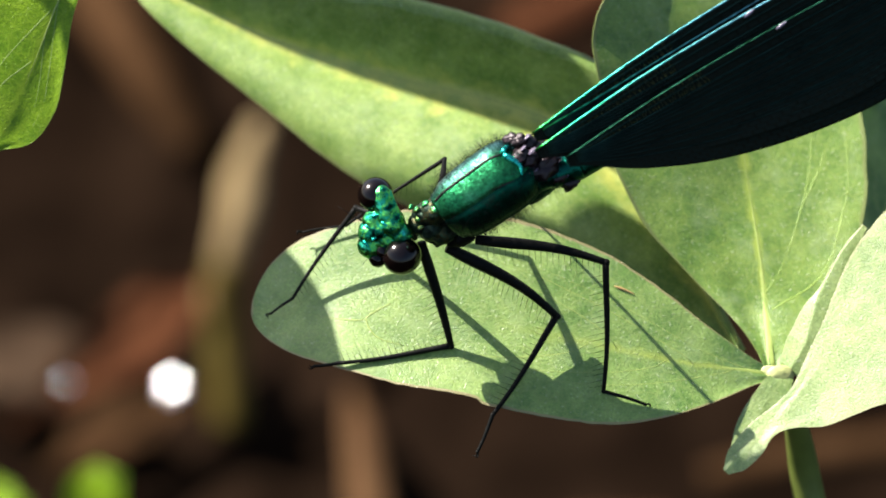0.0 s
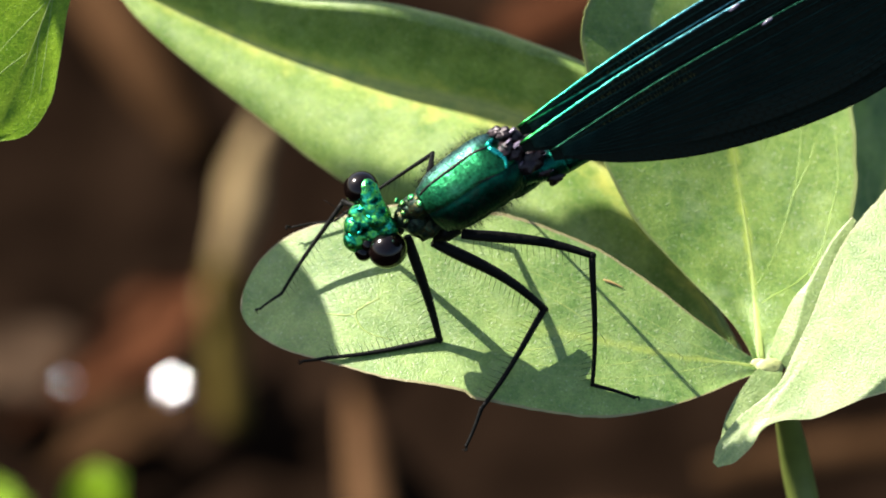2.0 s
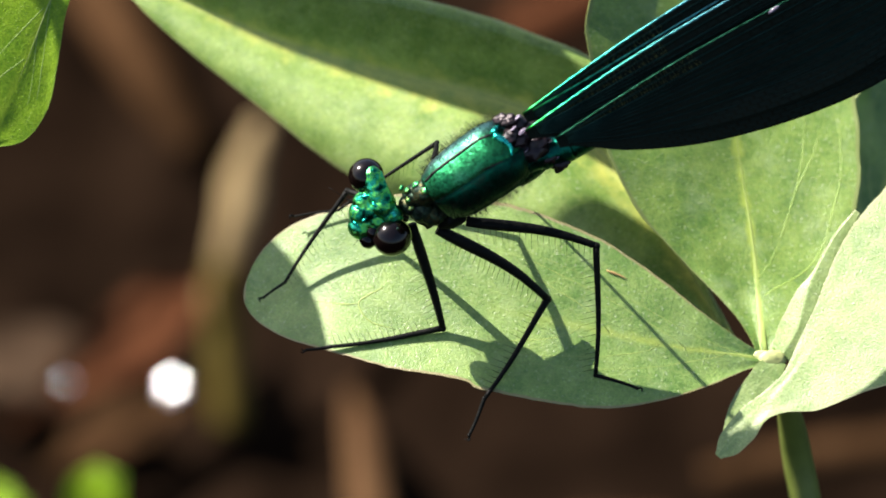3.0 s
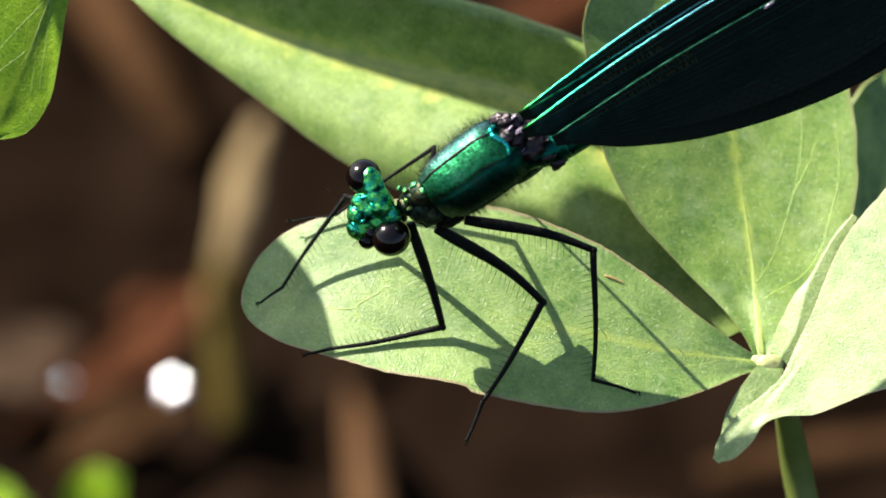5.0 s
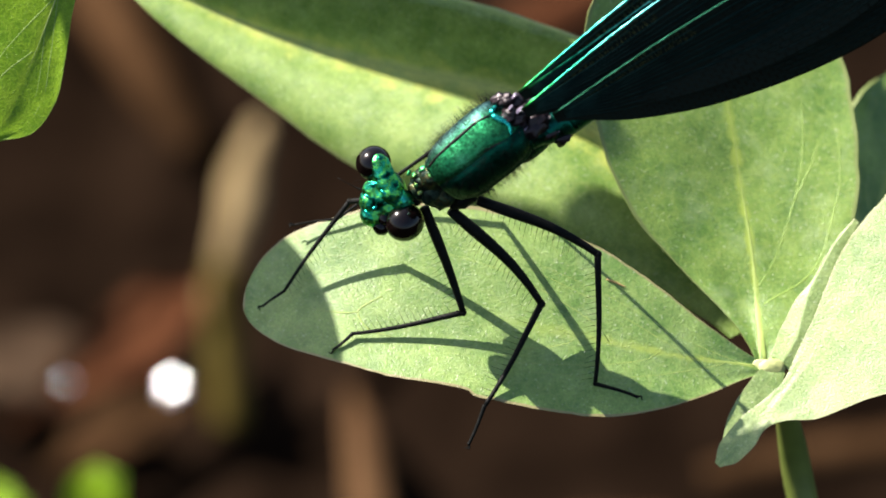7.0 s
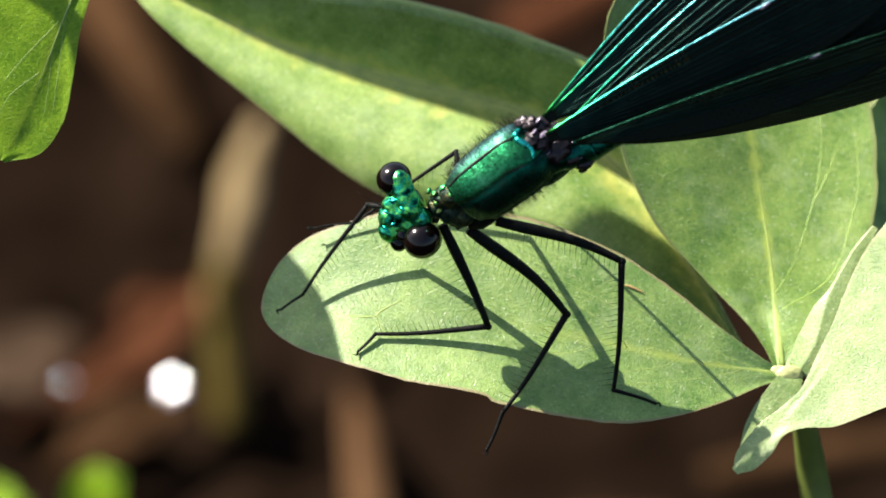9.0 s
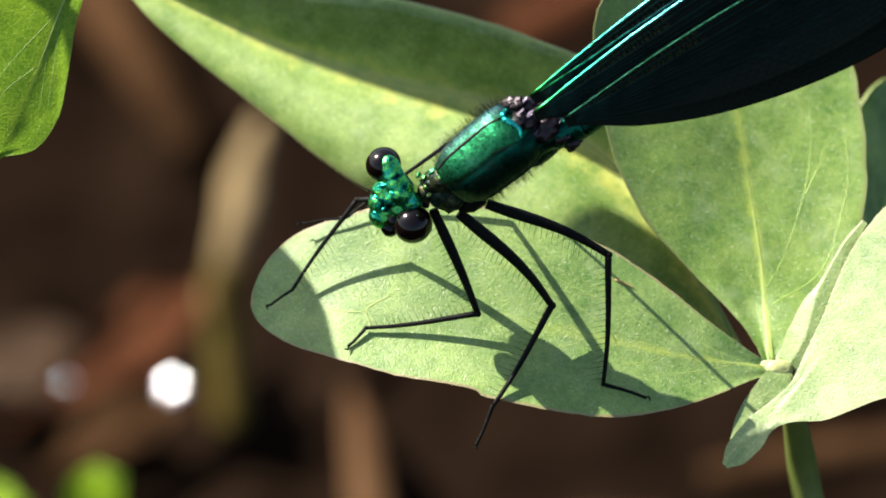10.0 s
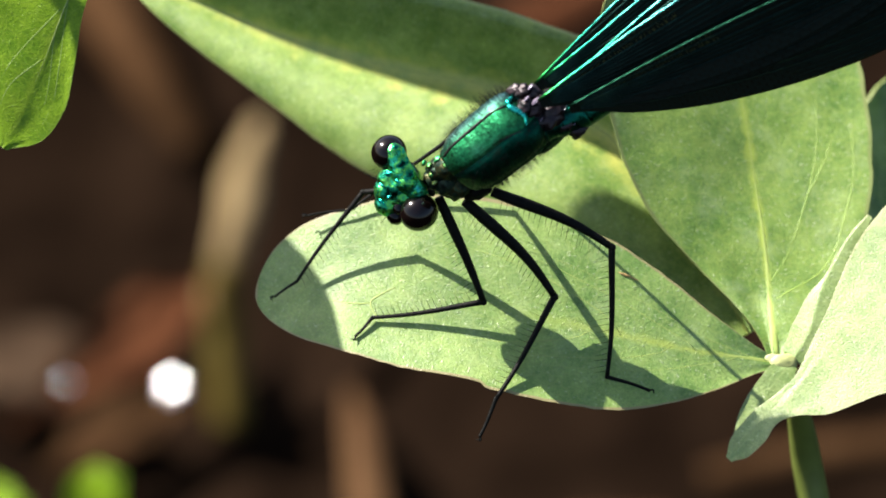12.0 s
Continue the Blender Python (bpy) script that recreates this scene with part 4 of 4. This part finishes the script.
# seconds; shift in mm across and up; tilt in degrees about x, y, z of the slope frame
SPRIG_SWAY = (
    (0, -0, -0, -0, -0, -0),
    (0.5, -0.253, 0.75, -0.605, -0.089, -0.196),
    (1, -0.221, 1.09, -0.941, 0.061, -0.212),
    (1.5, -0.662, 0.339, -0.503, -0.432, 0.154),
    (2, -0.69, 0.374, -0.463, -0.657, 0.273),
    (2.5, 0.012, 1.052, -1.238, -0.255, -0.289),
    (3, -0.484, 0.984, -0.792, -0.295, -0.079),
    (3.2, -0.543, 0.249, -0.656, -0.354, 0.207),
    (4.8, -0.636, 0.387, -1.095, -0.223, -0.022),
    (5, -0.641, 0.7, -1.07, -0.381, -0.014),
    (5.5, -0.401, 0.637, -0.573, -0.469, -0.051),
    (6, -0.529, 1.044, -1.304, -0.57, -0.111),
    (6.5, -0.494, 0.484, -0.802, -0.367, -0.174),
    (7, -0.509, 0.457, -1.096, 0.058, -0.102),
    (7.2, -0.304, 0.841, -1.01, -0.123, -0.093),
    (8.8, -0.056, 0.561, -0.589, 0.233, -0.341),
    (9, 0.638, 0.131, 0.034, 0.417, -0.471),
    (9.5, 0.188, 0.355, -0.798, 0.2, -0.342),
    (10, -0.013, 0.462, -0.753, 0.334, -0.352),
    (10.5, 0.441, 0.268, -0.357, 0.473, -0.409),
    (11, 0.136, 0.705, -0.977, 0.213, -0.414),
    (11.5, 0.48, 1.101, -1.289, 0.582, -0.432),
    (12, 0.26, 0.934, -1.095, 0.036, -0.635),
)
BODY_SWAY = (
    (0, 0, 0, 0, 0, 0, 0),
    (0.5, -0.335, 0.841, -0.799, -0.396, -0.083, 0),
    (1, -0.351, 1.245, -0.935, 0.123, -0.04, 0),
    (1.5, -0.875, 0.261, -0.541, -0.504, -0.532, 0),
    (2, -0.829, 0.303, -0.568, -0.745, -0.212, 0),
    (2.5, 0.022, 1.058, -1.374, -0.262, -0.502, 0),
    (3, -0.581, 1.026, -0.962, -0.373, -0.312, 0),
    (3.2, -0.59, 0.232, -0.616, -0.349, -0.132, 0),
    (4.8, -0.536, 0.695, -1.076, -0.398, 0.809, 0.03),
    (5, -0.543, 1.295, 0.467, -0.397, 0.976, 0.03),
    (5.5, 0.071, 1.707, 1.055, -1.343, 1.969, 0.04),
    (6, 0.382, 2.894, 1.368, -2.087, 4.027, 0.08),
    (6.5, 0.641, 2.408, 1.857, -2.988, 3.739, 0.08),
    (7, 0.884, 2.734, 1.416, -4.565, 4.332, 0.1),
    (7.2, 1.091, 3.127, 1.577, -4.311, 4.305, 0.1),
    (8.8, 1.365, 2.809, 1.939, -5.057, 3.891, 0.08),
    (9, 1.768, 1.375, 2.05, -4.405, 1.546, 0.03),
    (9.5, 1.544, 2.375, 0.74, -4.631, 3.399, 0.09),
    (10, 1.334, 2.382, 0.712, -4.752, 3.051, 0.08),
    (10.5, 1.795, 2.089, 1.353, -4.479, 2.687, 0.07),
    (11, 1.693, 2.942, 0.963, -5.265, 3.357, 0.1),
    (11.5, 1.982, 3.415, 0.37, -5.115, 3.407, 0.11),
    (12, 1.71, 3.134, 0.62, -5.008, 3.168, 0.1),
)
NEIGHBOUR_SWAY = ((0, 0, 0), (0.5, 0.08, 0), (1, -0.07, 0.25), (1.5, -0.47, 0.45), (2, -0.3, 0.5), (2.5, -0.26, 0.55), (3, -0.45, 0.15), (5, -0.35, 0.6), (5.5, -0.1, 0.5),
                  (6, -0.03, 0.5), (6.5, -0.05, 0.55), (7, 0.05, 0.6), (9, 0.5, -0.68), (9.5, 0.7, -0.6), (10, 0.2, -0.4), (10.5, 0.52, -0.25), (11, 0.65, -0.15), (11.5, 0.6, -0.05), (12, 0.6, 0.1))
# the long leaf behind swings on its own: shift in mm across and up, turn in degrees
LONG_PIVOT = Vector((-6.6, 8.7, -13.0))
LONG_SWAY = ((0, 0, 0, 0), (0.5, 0.07, -0.11, 0.3), (1, -0.04, 0.32, 1.6), (1.5, -0.29, 0.32, 1.6), (2, -0.36, -0.54, 0.8), (2.5, -0.11, 0.72, 2.0), (3, -0.43, 0.22, 0.2), (5, -0.29, 0.65, 1.8),
             (5.5, -0.14, 0.61, 1.8), (6, -0.07, 0.61, 1.9), (6.5, -0.11, 0.68, 1.9), (7, -0.11, 0.61, 1.8), (9, 0.11, -0.18, 0.0), (9.5, 0.32, 0.11, 0.5), (10, -0.07, -0.22, 0.2), (10.5, 0.43, 0.47, 1.5),
             (11, 0.4, 0.4, 1.5), (11.5, 0.32, 0.36, 1.6), (12, 0.25, 0.54, 1.7))
# how far the wings stand open
FLICKS = ((0, 0), (2.0, 0), (3.0, 0), (4.8, 0), (5.1, 0), (5.2, 1), (5.3, 0.3), (5.4, 0), (5.8, 0), (5.9, 0.4), (6.0, 0.85), (6.1, 0.1), (6.3, 0), (6.7, 0.05), (6.8, 0.6), (6.9, 1.1), (7.0, 0), (7.2, 0), (8.8, 0), (8.9, 0.5), (9.0, 1), (9.1, 0.5), (9.2, 0), (10.0, 0), (11.0, 0), (11.8, 0), (11.9, 0.15), (12.0, 0.45))
DROOP = ((0, 0), (4.8, 0.08), (5.5, 0.14), (6.5, 0.3), (7.2, 0.25), (9.5, 0.15), (12, 0.15))
STANCE = ((0, 0), (3.2, 0.0), (5.0, 0.1), (5.5, 0.3), (6, 0.52), (6.5, 0.6), (7, 0.75), (9, 0.9), (12, 1))


def between(rows, t):
    for a, b in zip(rows, rows[1:]):
        if a[0] <= t <= b[0]:
            u = (t - a[0]) / (b[0] - a[0])
            return [p + (q - p) * u for p, q in zip(a[1:], b[1:])]
    return list(rows[-1][1:])


def sway(row, rest):
    """The pose in the slope frame of a thing whose rest pose is given."""
    t, u, v, a, b, c, *out = row
    turn = Euler((radians(a), radians(b), radians(c))).to_matrix().to_4x4()
    return shift((u, v, out[0] if out else 0)) @ shift(PIVOT) @ turn @ shift(-PIVOT) @ rest


def along(a, b, side):
    """A pose at a with x to b and -y as near to side as it can be."""
    x = (b - a).normalized()
    y = -(side - x * side.dot(x)).normalized()
    return Matrix.Translation(a) @ Matrix((x, y, x.cross(y))).transposed().to_4x4()


def knee_of(a, c, l1, l2, guess):
    d = c - a
    r = min(d.length, (l1 + l2) * 0.999)
    e = d.normalized()
    x = (r * r + l1 * l1 - l2 * l2) / (2 * r)
    h = math.sqrt(max(l1 * l1 - x * x, 0))
    g = guess - a
    g = (g - e * g.dot(e)).normalized()
    return a + e * x + g * h


def motions():
    plant = {r[0]: sway(r, Matrix()) for r in SPRIG_SWAY}
    body = {r[0]: sway(r, BODY_REST) for r in BODY_SWAY}
    walk(sprig, [(t, SLOPE @ m @ shift(ROOT)) for t, m in plant.items()])
    rows = []
    for t, m in plant.items():
        u, v, c = between(LONG_SWAY, t)
        own = shift((u, v, 0)) @ shift(LONG_PIVOT) @ pose(0, 0, 0, 0, 0, c) @ shift(-LONG_PIVOT)
        rows.append((t, (m @ shift(ROOT)).inverted() @ own @ shift(ROOT)))
    walk(long_leaf, rows)
    walk(damselfly, [(t, SLOPE @ m) for t, m in body.items()])
    walk(neighbour, [(t, SLOPE @ shift((u, v, 0)) @ shift(ROOT_B)) for t, u, v in NEIGHBOUR_SWAY])
    for ob, root, heading, roll, open_heading, open_roll in WINGS:
        rows = []
        for t, o in FLICKS:
            if ob is WINGS[3][0]:
                o = min(1.0, o + between(DROOP, t)[0])
            rest = shift(Vector(root) - LOWER) @ pose(0, 0, 0, 0, 0, heading + o * open_heading) @ pose(0, 0, 0, roll + o * open_roll, 0, 0)
            rows.append((t, BODY_REST.inverted() @ rest))
        walk(ob, rows)
    inv = BODY_REST.inverted()
    for (hip, knee, ankle, toe, knee2, ankle2, toe2, thick), (femur, tibia, tarsus, l1, l2) in zip(LEGS, LEG_PARTS):
        rows = ([], [], [])
        for t in plant:
            k = between(STANCE, t)[0] if knee2 else 0.0
            mix = lambda a, b: Vector(a).lerp(Vector(b), k) * MM if b else Vector(a) * MM
            local = body[t].inverted()
            foot = local @ (plant[t] @ mix(ankle, ankle2))
            end = local @ (plant[t] @ mix(toe, toe2))
            a = inv @ ((Vector(hip) - LOWER) * MM)
            b = knee_of(a, foot, l1 * MM, l2 * MM, local @ (plant[t] @ mix(knee, knee2)))
            c = b + (foot - b).normalized() * l2 * MM
            inner = (a + foot) / 2 - b
            rows[0].append((t, along(a, b, inner)))
            rows[1].append((t, along(b, c, inner)))
            rows[2].append((t, along(c, end, inner)))
        for ob, r in zip((femur, tibia, tarsus), rows):
            walk(ob, r)


motions()
